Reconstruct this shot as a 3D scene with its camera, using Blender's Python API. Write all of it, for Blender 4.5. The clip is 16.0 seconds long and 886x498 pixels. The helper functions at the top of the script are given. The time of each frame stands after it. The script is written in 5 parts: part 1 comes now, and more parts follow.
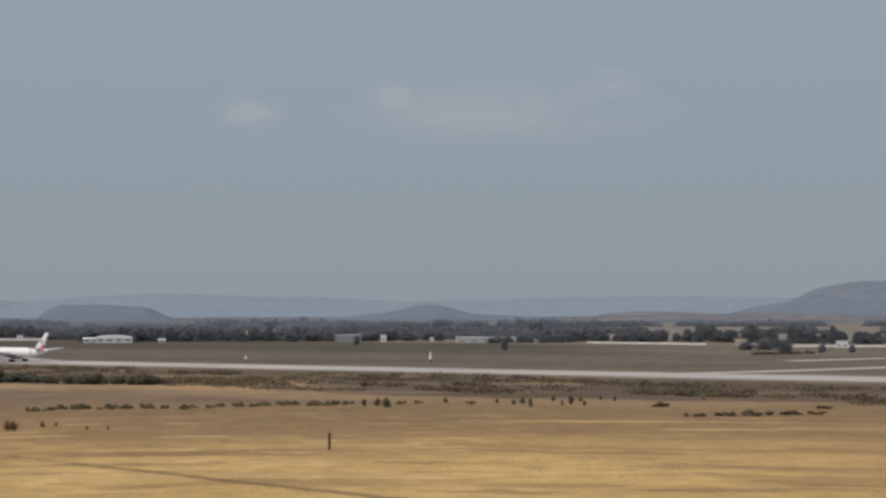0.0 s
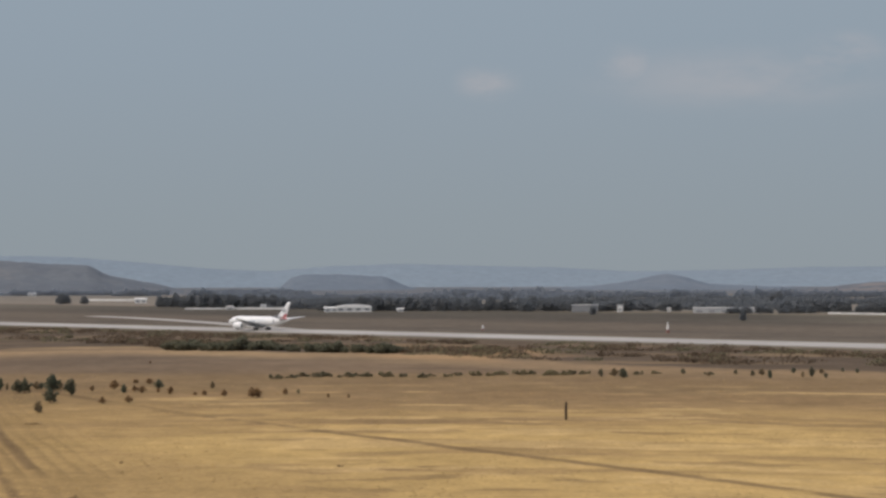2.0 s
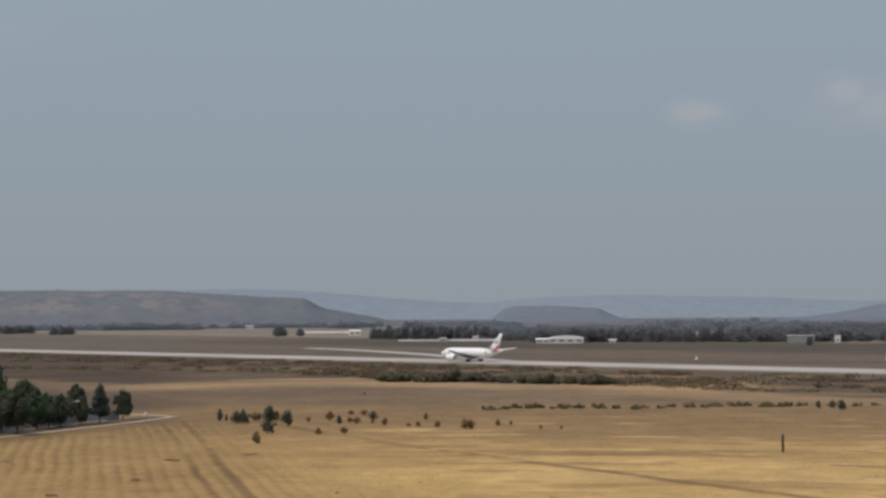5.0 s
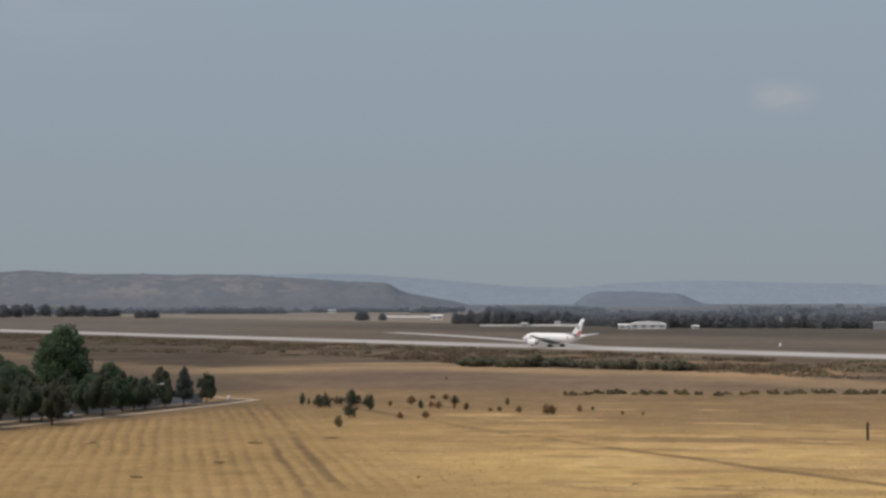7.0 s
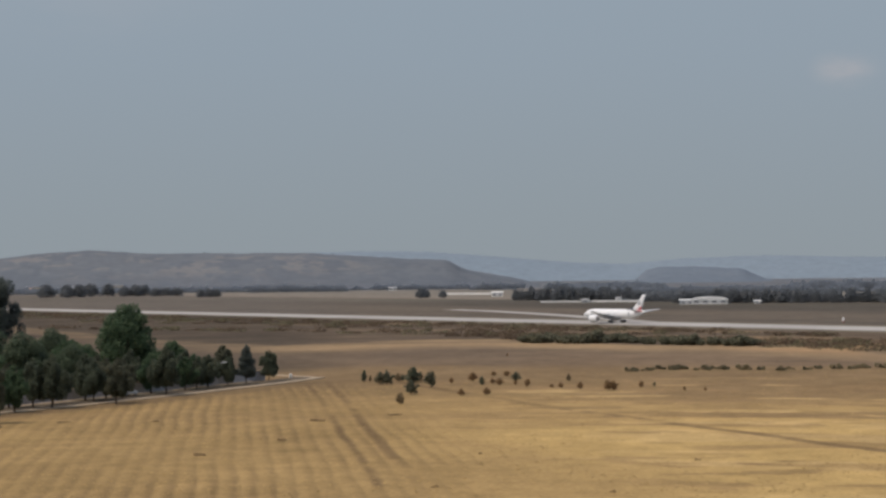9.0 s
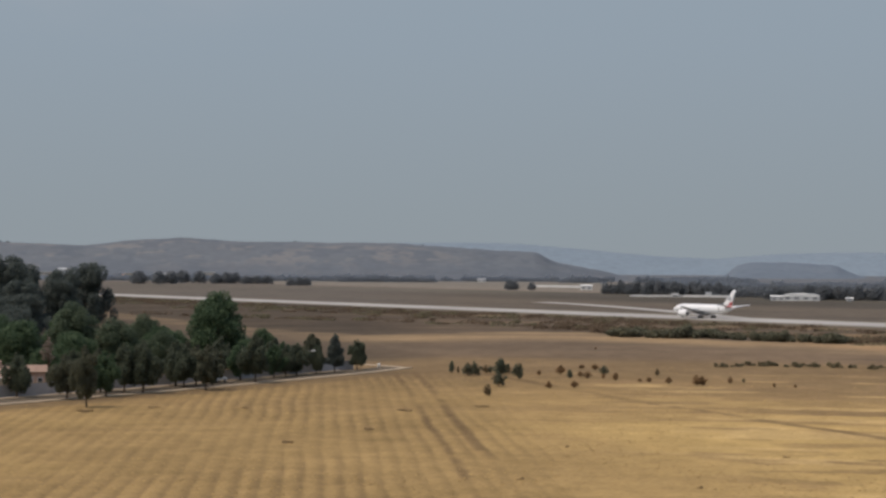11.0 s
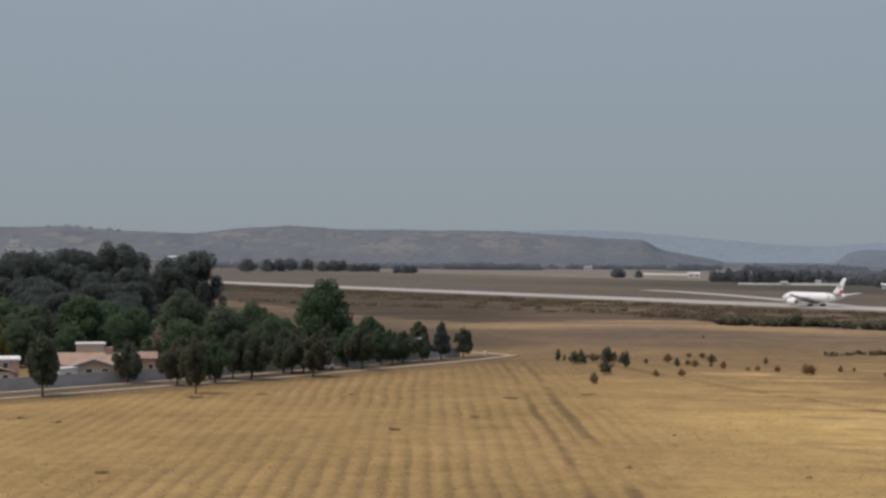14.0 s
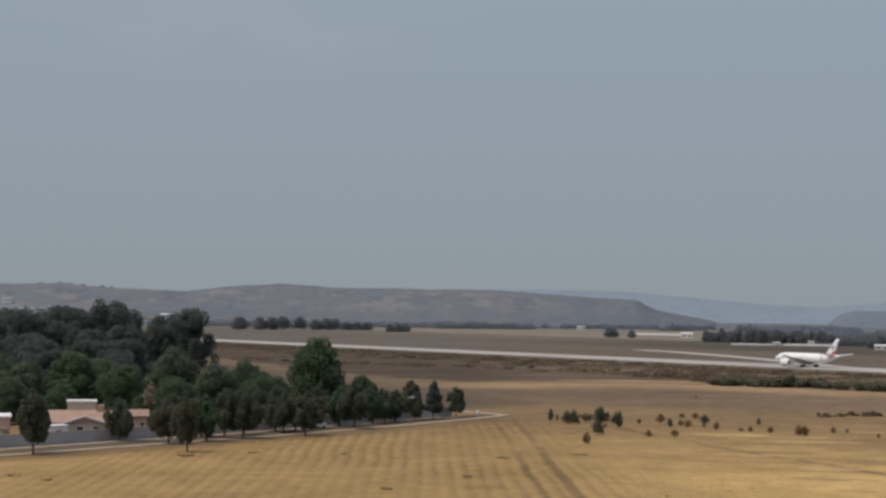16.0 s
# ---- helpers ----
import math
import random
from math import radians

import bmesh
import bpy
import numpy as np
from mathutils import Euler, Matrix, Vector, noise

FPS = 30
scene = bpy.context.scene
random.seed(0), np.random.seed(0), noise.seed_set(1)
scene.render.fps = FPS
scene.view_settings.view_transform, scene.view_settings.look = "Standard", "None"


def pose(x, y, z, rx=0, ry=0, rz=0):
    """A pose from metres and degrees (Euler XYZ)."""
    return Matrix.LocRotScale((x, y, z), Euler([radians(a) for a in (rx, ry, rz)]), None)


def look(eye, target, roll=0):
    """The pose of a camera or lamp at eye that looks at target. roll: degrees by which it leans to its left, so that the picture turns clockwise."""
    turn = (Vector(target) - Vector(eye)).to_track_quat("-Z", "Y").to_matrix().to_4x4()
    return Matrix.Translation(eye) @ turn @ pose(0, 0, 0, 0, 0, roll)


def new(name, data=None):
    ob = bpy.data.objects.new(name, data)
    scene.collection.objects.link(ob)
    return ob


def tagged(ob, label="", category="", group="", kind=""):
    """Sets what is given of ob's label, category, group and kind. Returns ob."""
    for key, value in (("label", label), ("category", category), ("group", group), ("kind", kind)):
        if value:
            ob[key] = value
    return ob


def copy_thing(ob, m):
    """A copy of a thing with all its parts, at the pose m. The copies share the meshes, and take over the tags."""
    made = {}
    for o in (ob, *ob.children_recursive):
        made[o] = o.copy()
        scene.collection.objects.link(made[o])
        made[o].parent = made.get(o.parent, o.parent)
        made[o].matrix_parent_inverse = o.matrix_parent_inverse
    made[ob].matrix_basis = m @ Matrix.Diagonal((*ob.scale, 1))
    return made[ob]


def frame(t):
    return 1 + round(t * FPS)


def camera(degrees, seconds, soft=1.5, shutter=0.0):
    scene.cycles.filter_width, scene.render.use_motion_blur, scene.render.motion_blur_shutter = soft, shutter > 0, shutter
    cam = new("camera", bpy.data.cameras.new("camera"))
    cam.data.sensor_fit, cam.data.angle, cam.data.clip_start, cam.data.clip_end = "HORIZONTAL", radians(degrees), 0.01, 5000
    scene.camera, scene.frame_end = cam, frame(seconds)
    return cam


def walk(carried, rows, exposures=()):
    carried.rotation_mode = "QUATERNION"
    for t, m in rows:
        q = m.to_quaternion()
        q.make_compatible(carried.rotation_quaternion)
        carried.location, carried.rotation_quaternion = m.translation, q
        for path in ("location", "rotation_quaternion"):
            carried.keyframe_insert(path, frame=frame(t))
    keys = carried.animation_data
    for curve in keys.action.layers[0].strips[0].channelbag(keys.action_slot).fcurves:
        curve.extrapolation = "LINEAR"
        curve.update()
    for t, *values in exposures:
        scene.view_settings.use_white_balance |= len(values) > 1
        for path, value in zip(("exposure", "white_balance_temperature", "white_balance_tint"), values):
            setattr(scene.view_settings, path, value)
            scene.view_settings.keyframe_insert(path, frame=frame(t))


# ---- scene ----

# ---------------------------------------------------------------- camera
# A watcher stands 22 m above the plain and turns to follow the runway.
EYE_HEIGHT = 22.0
cam = camera(28.0, 16.0, soft=2.7)
PATH = [  # seconds, yaw, pitch, roll
    (0.0, -20.36, 1.88, 0.17), (0.5, -18.22, 1.32, 0.32), (1.0, -16.26, 0.44, 0.17), (1.5, -14.53, 0.55, 0.05),
    (2.0, -12.75, 0.93, 0.13), (2.5, -12.29, 0.88, 0.1), (3.0, -12.09, 1.16, -0.23), (3.5, -10.85, 1.5, -0.09),
    (4.0, -7.9, 2.03, 0.5), (4.2, -7.16, 2.18, 0.61), (6.3, -4.9, 1.5, 0.27), (6.5, -4.48, 1.51, 0.36),
    (7.0, -3.3, 1.5, 0.18), (7.5, -2.18, 1.86, 0.02), (8.0, -1.81, 1.72, 0.24), (8.5, -1.96, 1.22, 0.48),
    (9.0, -1.36, 0.77, 0.63), (9.5, 0.11, 0.56, 0.48), (9.7, 0.84, 0.61, 0.63), (11.8, 1.26, 0.46, -0.61),
    (12.0, 1.09, 0.87, -0.67), (12.5, 3.33, 1.75, -0.89), (13.0, 4.87, 2.38, -1.29), (13.5, 4.63, 1.81, -0.55),
    (14.0, 4.95, 0.1, -0.24), (14.5, 3.57, 0.65, -0.09), (15.0, 3.18, 1.74, 0.02), (15.5, 3.67, 2.01, -0.13),
    (16.0, 4.74, 2.0, -0.52)]
walk(cam, [(t, pose(0, 0, EYE_HEIGHT, 0, 0, yaw) @ pose(0, 0, 0, 90 + pitch) @ pose(0, 0, 0, 0, 0, -roll))
           for t, yaw, pitch, roll in PATH], exposures=[(0.0, 0.0), (16.0, 0.0)])

# ---------------------------------------------------------------- sky and sun
SUN_ELEVATION, SUN_BEARING = 60.0, 118.0      # degrees above the plain; degrees to the left of straight ahead (+y)
world = bpy.data.worlds.new("hazy_sky")
scene.world = world
world.use_nodes = True
wn, wl = world.node_tree.nodes, world.node_tree.links
wn.clear()
w_out = wn.new("ShaderNodeOutputWorld")
w_bg = wn.new("ShaderNodeBackground")
w_bg.inputs["Strength"].default_value = 1.0
sky = wn.new("ShaderNodeTexSky")
sky.sky_type, sky.sun_disc = "NISHITA", False
sky.sun_elevation, sky.sun_rotation = radians(SUN_ELEVATION), radians(-SUN_BEARING)
sky.dust_density, sky.air_density, sky.altitude = 6.0, 1.0, 600.0
w_dim = wn.new("ShaderNodeMix")
w_dim.data_type, w_dim.blend_type = "RGBA", "MULTIPLY"
w_dim.inputs[0].default_value = 1.0
wl.new(sky.outputs[0], w_dim.inputs[6])
w_dim.inputs[7].default_value = (0.196, 0.190, 0.180, 1)
w_tc = wn.new("ShaderNodeTexCoord")
w_sep = wn.new("ShaderNodeSeparateXYZ")
wl.new(w_tc.outputs["Generated"], w_sep.inputs[0])
w_ramp = wn.new("ShaderNodeValToRGB")        # dusty haze: grey at the horizon, bluer higher up
wl.new(w_sep.outputs[2], w_ramp.inputs[0])
stops = [(0.0, (0.272, 0.310, 0.340)), (0.03, (0.275, 0.318, 0.352)), (0.12, (0.284, 0.342, 0.401)), (0.30, (0.300, 0.378, 0.458))]
for k, (at, rgb) in enumerate(stops):
    e = w_ramp.color_ramp.elements[k] if k < 2 else w_ramp.color_ramp.elements.new(at)
    e.position, e.color = at, (*rgb, 1)
w_far = wn.new("ShaderNodeMapRange")         # the haze thins overhead, where the clear sky takes over
w_far.inputs[1].default_value, w_far.inputs[2].default_value = 0.2, 0.7
wl.new(w_sep.outputs[2], w_far.inputs[0])
w_mix = wn.new("ShaderNodeMix")
w_mix.data_type = "RGBA"
wl.new(w_far.outputs[0], w_mix.inputs[0])
wl.new(w_ramp.outputs[0], w_mix.inputs[6])
wl.new(w_dim.outputs[2], w_mix.inputs[7])
# thin cumulus low over the plain
w_map = wn.new("ShaderNodeMapping")
w_map.inputs["Scale"].default_value = (1.0, 1.0, 2.6)
wl.new(w_tc.outputs["Generated"], w_map.inputs[0])
w_noise = wn.new("ShaderNodeTexNoise")
w_noise.inputs["Scale"].default_value, w_noise.inputs["Detail"].default_value, w_noise.inputs["Roughness"].default_value = 16.0, 7.0, 0.55
wl.new(w_map.outputs[0], w_noise.inputs["Vector"])
cloud_sum = None
for bearing, slope, half_w, half_h, power in ((-14.2, 0.110, 0.016, 0.009, 0.75), (-18.6, 0.119, 0.014, 0.010, 0.65), (-25.4, 0.121, 0.022, 0.012, 0.9),
                                              (-22.4, 0.110, 0.075, 0.016, 0.42), (12.0, 0.16, 0.12, 0.03, 0.12)):
    d = Vector((-math.sin(radians(bearing)), math.cos(radians(bearing)), slope))
    sub = wn.new("ShaderNodeVectorMath")
    sub.operation = "SUBTRACT"
    wl.new(w_tc.outputs["Generated"], sub.inputs[0])
    sub.inputs[1].default_value = d.normalized()
    div = wn.new("ShaderNodeVectorMath")
    div.operation = "DIVIDE"
    wl.new(sub.outputs[0], div.inputs[0])
    div.inputs[1].default_value = (half_w, half_w, half_h)
    ln = wn.new("ShaderNodeVectorMath")
    ln.operation = "LENGTH"
    wl.new(div.outputs[0], ln.inputs[0])
    fall = wn.new("ShaderNodeMapRange")
    fall.interpolation_type = "SMOOTHSTEP"
    fall.inputs[1].default_value, fall.inputs[2].default_value = 0.1, 1.5
    fall.inputs[3].default_value, fall.inputs[4].default_value = power, 0.0
    wl.new(ln.outputs[1], fall.inputs[0])
    if cloud_sum is None:
        cloud_sum = fall.outputs[0]
    else:
        mx = wn.new("ShaderNodeMath")
        mx.operation = "MAXIMUM"
        wl.new(cloud_sum, mx.inputs[0])
        wl.new(fall.outputs[0], mx.inputs[1])
        cloud_sum = mx.outputs[0]
w_th = wn.new("ShaderNodeMapRange")
w_th.interpolation_type = "SMOOTHSTEP"
w_th.inputs[1].default_value, w_th.inputs[2].default_value = 0.28, 0.66
w_th.inputs[4].default_value = 0.85
wl.new(w_noise.outputs[0], w_th.inputs[0])
w_cm = wn.new("ShaderNodeMath")
w_cm.operation = "MULTIPLY"
wl.new(cloud_sum, w_cm.inputs[0])
wl.new(w_th.outputs[0], w_cm.inputs[1])
w_cl = wn.new("ShaderNodeMix")
w_cl.data_type = "RGBA"
wl.new(w_cm.outputs[0], w_cl.inputs[0])
wl.new(w_mix.outputs[2], w_cl.inputs[6])
w_cl.inputs[7].default_value = (0.47, 0.44, 0.45, 1)
wl.new(w_cl.outputs[2], w_bg.inputs["Color"])
wl.new(w_bg.outputs[0], w_out.inputs[0])

sun = new("sun", bpy.data.lights.new("sun", "SUN"))
sun.data.energy, sun.data.angle, sun.data.color = 1.08, radians(12.0), (1.0, 0.93, 0.83)
to_sun = Vector((-math.sin(radians(SUN_BEARING)) * math.cos(radians(SUN_ELEVATION)),
                 math.cos(radians(SUN_BEARING)) * math.cos(radians(SUN_ELEVATION)), math.sin(radians(SUN_ELEVATION))))
sun.matrix_world = look(to_sun * 100, (0, 0, 0))


# ---------------------------------------------------------------- materials
def material(name, a, b, scale=1.0, rough=0.85, detail_scale=None, bump=0.0, metal=0.0, per="", vary=0.25, leaf=0.0, edge=0.15):
    """A surface of two tones: a coarse and a fine noise mix a and b; per: 'island' or 'object' varies the brightness."""
    m = bpy.data.materials.new(name)
    m.use_nodes = True
    n, l = m.node_tree.nodes, m.node_tree.links
    bsdf = n["Principled BSDF"]
    bsdf.inputs["Roughness"].default_value, bsdf.inputs["Metallic"].default_value = rough, metal
    if rough > 0.8 and metal < 0.5:
        bsdf.inputs["Specular IOR Level"].default_value = 0.15 if rough < 0.9 else 0.03
    tc = n.new("ShaderNodeTexCoord")
    n1, n2 = n.new("ShaderNodeTexNoise"), n.new("ShaderNodeTexNoise")
    n1.inputs["Scale"].default_value, n1.inputs["Detail"].default_value = scale, 5
    n2.inputs["Scale"].default_value, n2.inputs["Detail"].default_value = detail_scale or scale * 9, 4
    for x in (n1, n2):
        l.new(tc.outputs["Object"], x.inputs["Vector"])
    mix = n.new("ShaderNodeMath")
    mix.operation = "MULTIPLY_ADD"
    mix.inputs[1].default_value = 0.55
    l.new(n1.outputs[0], mix.inputs[0])
    half = n.new("ShaderNodeMath")
    half.operation = "MULTIPLY"
    half.inputs[1].default_value = 0.45
    l.new(n2.outputs[0], half.inputs[0])
    l.new(half.outputs[0], mix.inputs[2])
    rng = n.new("ShaderNodeMapRange")
    rng.inputs[1].default_value, rng.inputs[2].default_value = 0.5 - edge, 0.5 + edge
    l.new(mix.outputs[0], rng.inputs[0])
    col = n.new("ShaderNodeMix")
    col.data_type = "RGBA"
    col.inputs[6].default_value, col.inputs[7].default_value = (*a, 1), (*b, 1)
    l.new(rng.outputs[0], col.inputs[0])
    out = col.outputs[2]
    if per:
        src = n.new("ShaderNodeNewGeometry" if per == "island" else "ShaderNodeObjectInfo")
        v = n.new("ShaderNodeMapRange")
        v.inputs[3].default_value, v.inputs[4].default_value = 1 - vary, 1 + vary
        l.new(src.outputs["Random Per Island" if per == "island" else "Random"], v.inputs[0])
        hs = n.new("ShaderNodeHueSaturation")
        l.new(v.outputs[0], hs.inputs["Value"])
        l.new(out, hs.inputs["Color"])
        out = hs.outputs[0]
    l.new(out, bsdf.inputs["Base Color"])
    if bump:
        bp = n.new("ShaderNodeBump")
        bp.inputs["Strength"].default_value, bp.inputs["Distance"].default_value = 0.6, bump
        l.new(n2.outputs[0], bp.inputs["Height"])
        l.new(bp.outputs[0], bsdf.inputs["Normal"])
    if leaf:    # thin leaves let some light through
        bsdf.inputs["Specular IOR Level"].default_value = 0.12
        tr, ms = n.new("ShaderNodeBsdfTranslucent"), n.new("ShaderNodeMixShader")
        l.new(out, tr.inputs["Color"])
        ms.inputs[0].default_value = leaf
        l.new(bsdf.outputs[0], ms.inputs[1])
        l.new(tr.outputs[0], ms.inputs[2])
        l.new(ms.outputs[0], n["Material Output"].inputs["Surface"])
    return m


def zone_material(name):
    """The plain: soil and dry grass by zone, with clods and tufts at two scales."""
    m = bpy.data.materials.new(name)
    m.use_nodes = True
    n, l = m.node_tree.nodes, m.node_tree.links
    bsdf = n["Principled BSDF"]
    bsdf.inputs["Roughness"].default_value = 0.95
    bsdf.inputs["Specular IOR Level"].default_value = 0.05
    at = n.new("ShaderNodeAttribute")
    at.attribute_name = "zone"
    tc = n.new("ShaderNodeTexCoord")
    prev = at.outputs["Color"]
    height = None
    for scale, lo, hi in ((0.035, 0.90, 1.10), (0.25, 0.88, 1.12), (1.6, 0.84, 1.16)):
        t = n.new("ShaderNodeTexNoise")
        t.inputs["Scale"].default_value, t.inputs["Detail"].default_value, t.inputs["Roughness"].default_value = scale, 6, 0.62
        l.new(tc.outputs["Object"], t.inputs["Vector"])
        r = n.new("ShaderNodeMapRange")
        r.inputs[1].default_value, r.inputs[2].default_value, r.inputs[3].default_value, r.inputs[4].default_value = 0.32, 0.68, lo, hi
        l.new(t.outputs[0], r.inputs[0])
        x = n.new("ShaderNodeVectorMath")
        x.operation = "SCALE"
        l.new(prev, x.inputs[0])
        l.new(r.outputs[0], x.inputs["Scale"])
        prev, height = x.outputs[0], t
    l.new(prev, bsdf.inputs["Base Color"])
    bp = n.new("ShaderNodeBump")
    bp.inputs["Strength"].default_value, bp.inputs["Distance"].default_value = 0.7, 0.25
    l.new(height.outputs[0], bp.inputs["Height"])
    l.new(bp.outputs[0], bsdf.inputs["Normal"])
    return m


GROUND = zone_material("dry_plain")
LEAF_DARK = material("leaf_dark_green", (0.108, 0.126, 0.088), (0.142, 0.160, 0.108), 0.3, 0.7, per="island", vary=0.14, leaf=0.6)
LEAF_MID = material("leaf_mid_green", (0.086, 0.134, 0.076), (0.122, 0.168, 0.094), 0.3, 0.7, per="island", vary=0.14, leaf=0.6)
LEAF_GARDEN = material("leaf_deep_green", (0.098, 0.130, 0.084), (0.132, 0.164, 0.104), 0.3, 0.7, per="island", vary=0.14, leaf=0.6)
LEAF_EUC = material("leaf_grey_green", (0.102, 0.120, 0.108), (0.126, 0.144, 0.125), 0.2, 0.7, per="island", vary=0.1, leaf=0.6)
LEAF_DRY = material("leaf_dusty_olive", (0.166, 0.135, 0.077), (0.247, 0.181, 0.106), 0.6, 0.8, per="island", vary=0.25, leaf=0.35)
LEAF_OLIVE = material("leaf_brownish_olive", (0.118, 0.124, 0.086), (0.150, 0.156, 0.106), 0.4, 0.7, per="island", vary=0.14, leaf=0.6)
# haze is painted into the next three: far leaves paled towards grey-blue
LEAF_FAR = material("leaf_far_hazed", (0.180, 0.194, 0.204), (0.206, 0.219, 0.228), 0.05, 0.9, per="island", vary=0.06, leaf=0.5)
LEAF_HAZE = material("leaf_haze_blue_grey", (0.250, 0.276, 0.306), (0.268, 0.294, 0.324), 0.05, 0.9, per="island", vary=0.05, leaf=0.5)
LEAF_HILL = material("leaf_hill_hazed", (0.170, 0.185, 0.200), (0.190, 0.204, 0.218), 0.05, 0.95, per="island", vary=0.06, leaf=0.5)
LEAF_RUST = material("leaf_rusty_brown", (0.195, 0.122, 0.062), (0.280, 0.173, 0.084), 0.6, 0.9, per="island", vary=0.25, leaf=0.4)
HEDGE_GREEN = material("leaf_hedge_olive", (0.114, 0.117, 0.079), (0.161, 0.154, 0.103), 0.3, 0.9, per="island", vary=0.25, leaf=0.35)
WEED_GREEN = material("leaf_weed_olive", (0.215, 0.192, 0.112), (0.280, 0.240, 0.140), 0.4, 0.9, per="island", vary=0.2, leaf=0.5)
SCRUB = material("scrub_brown", (0.128, 0.096, 0.066), (0.172, 0.126, 0.084), 0.4, 0.9, per="island", vary=0.15, leaf=0.5)
SCRUB_GREEN = material("scrub_green", (0.150, 0.138, 0.086), (0.200, 0.176, 0.106), 0.4, 0.9, per="island", vary=0.15, leaf=0.5)
BARK = material("bark", (0.07, 0.05, 0.035), (0.14, 0.11, 0.08), 3, 0.9, bump=0.02)
CONCRETE = material("runway_concrete", (0.30, 0.28, 0.255), (0.41, 0.39, 0.355), 0.02, 0.85, 0.4)
STREET_DIRT = material("street_brown_dirt", (0.085, 0.070, 0.052), (0.135, 0.110, 0.080), 0.1, 0.9, 2.0)
WALL_GREY = material("wall_grey_render", (0.31, 0.315, 0.325), (0.38, 0.38, 0.385), 0.3, 0.9, 4.0, bump=0.01)
KERB = material("kerb_pale_stone", (0.330, 0.262, 0.184), (0.440, 0.360, 0.258), 0.5, 0.9, 5.0)


# ---------------------------------------------------------------- helpers for meshes
rng = np.random.default_rng(7)


def lattice(x, y, seed):
    """Smooth value noise between 0 and 1 over the plan."""
    xi, yi = np.floor(x).astype(int), np.floor(y).astype(int)
    fx, fy = x - xi, y - yi
    fx, fy = fx * fx * (3 - 2 * fx), fy * fy * (3 - 2 * fy)

    def h(i, j):
        v = np.sin(i * 127.1 + j * 311.7 + seed * 74.7) * 43758.5453
        return v - np.floor(v)
    return (h(xi, yi) * (1 - fx) + h(xi + 1, yi) * fx) * (1 - fy) + (h(xi, yi + 1) * (1 - fx) + h(xi + 1, yi + 1) * fx) * fy


def fbm(x, y, seed=0, octaves=4):
    total, amp, norm = 0.0, 1.0, 0.0
    for k in range(octaves):
        total = total + amp * lattice(x * 2 ** k, y * 2 ** k, seed + k)
        norm += amp
        amp *= 0.5
    return total / norm


def mesh_from(name, verts, faces, mat, smooth=False):
    me = bpy.data.meshes.new(name)
    me.from_pydata([tuple(v) for v in verts], [], [tuple(f) for f in faces])
    me.materials.append(mat)
    if smooth:
        me.polygons.foreach_set("use_smooth", [True] * len(me.polygons))
    me.update()
    return me


def part(name, me, parent, label=""):
    ob = new(name, me)
    ob.parent = parent
    return tagged(ob, label)


def bm_mesh(name, bm, mat, smooth=False):
    me = bpy.data.meshes.new(name)
    bm.to_mesh(me)
    bm.free()
    me.materials.append(mat)
    if smooth:
        me.polygons.foreach_set("use_smooth", [True] * len(me.polygons))
    return me


def box_mesh(name, lo, hi, mat, bevel=0.0):
    bm = bmesh.new()
    bmesh.ops.create_cube(bm, size=1.0)
    for v in bm.verts:
        v.co = Vector([(a + b) / 2 + c * (b - a) for a, b, c in zip(lo, hi, v.co)])
    if bevel:
        bmesh.ops.bevel(bm, geom=bm.edges[:], offset=bevel, segments=1, affect="EDGES")
    return bm_mesh(name, bm, mat)


def tube(points, radii, sides=7):
    """Verts and faces of a tapered tube along points."""
    verts, faces = [], []
    for k, (p, r) in enumerate(zip(points, radii)):
        p = Vector(p)
        q = Vector(points[min(k + 1, len(points) - 1)]) - Vector(points[max(k - 1, 0)])
        u = q.orthogonal().normalized()
        w = q.normalized().cross(u)
        for i in range(sides):
            a = 2 * math.pi * i / sides
            verts.append(p + r * (math.cos(a) * u + math.sin(a) * w))
    for k in range(len(points) - 1):
        for i in range(sides):
            j = (i + 1) % sides
            faces.append((k * sides + i, k * sides + j, (k + 1) * sides + j, (k + 1) * sides + i))
    faces.append(tuple(range(sides))[::-1])
    faces.append(tuple(range((len(points) - 1) * sides, len(points) * sides)))
    return verts, faces


def join(*pieces):
    verts, faces = [], []
    for v, f in pieces:
        o = len(verts)
        verts.extend(v)
        faces.extend(tuple(i + o for i in q) for q in f)
    return verts, faces


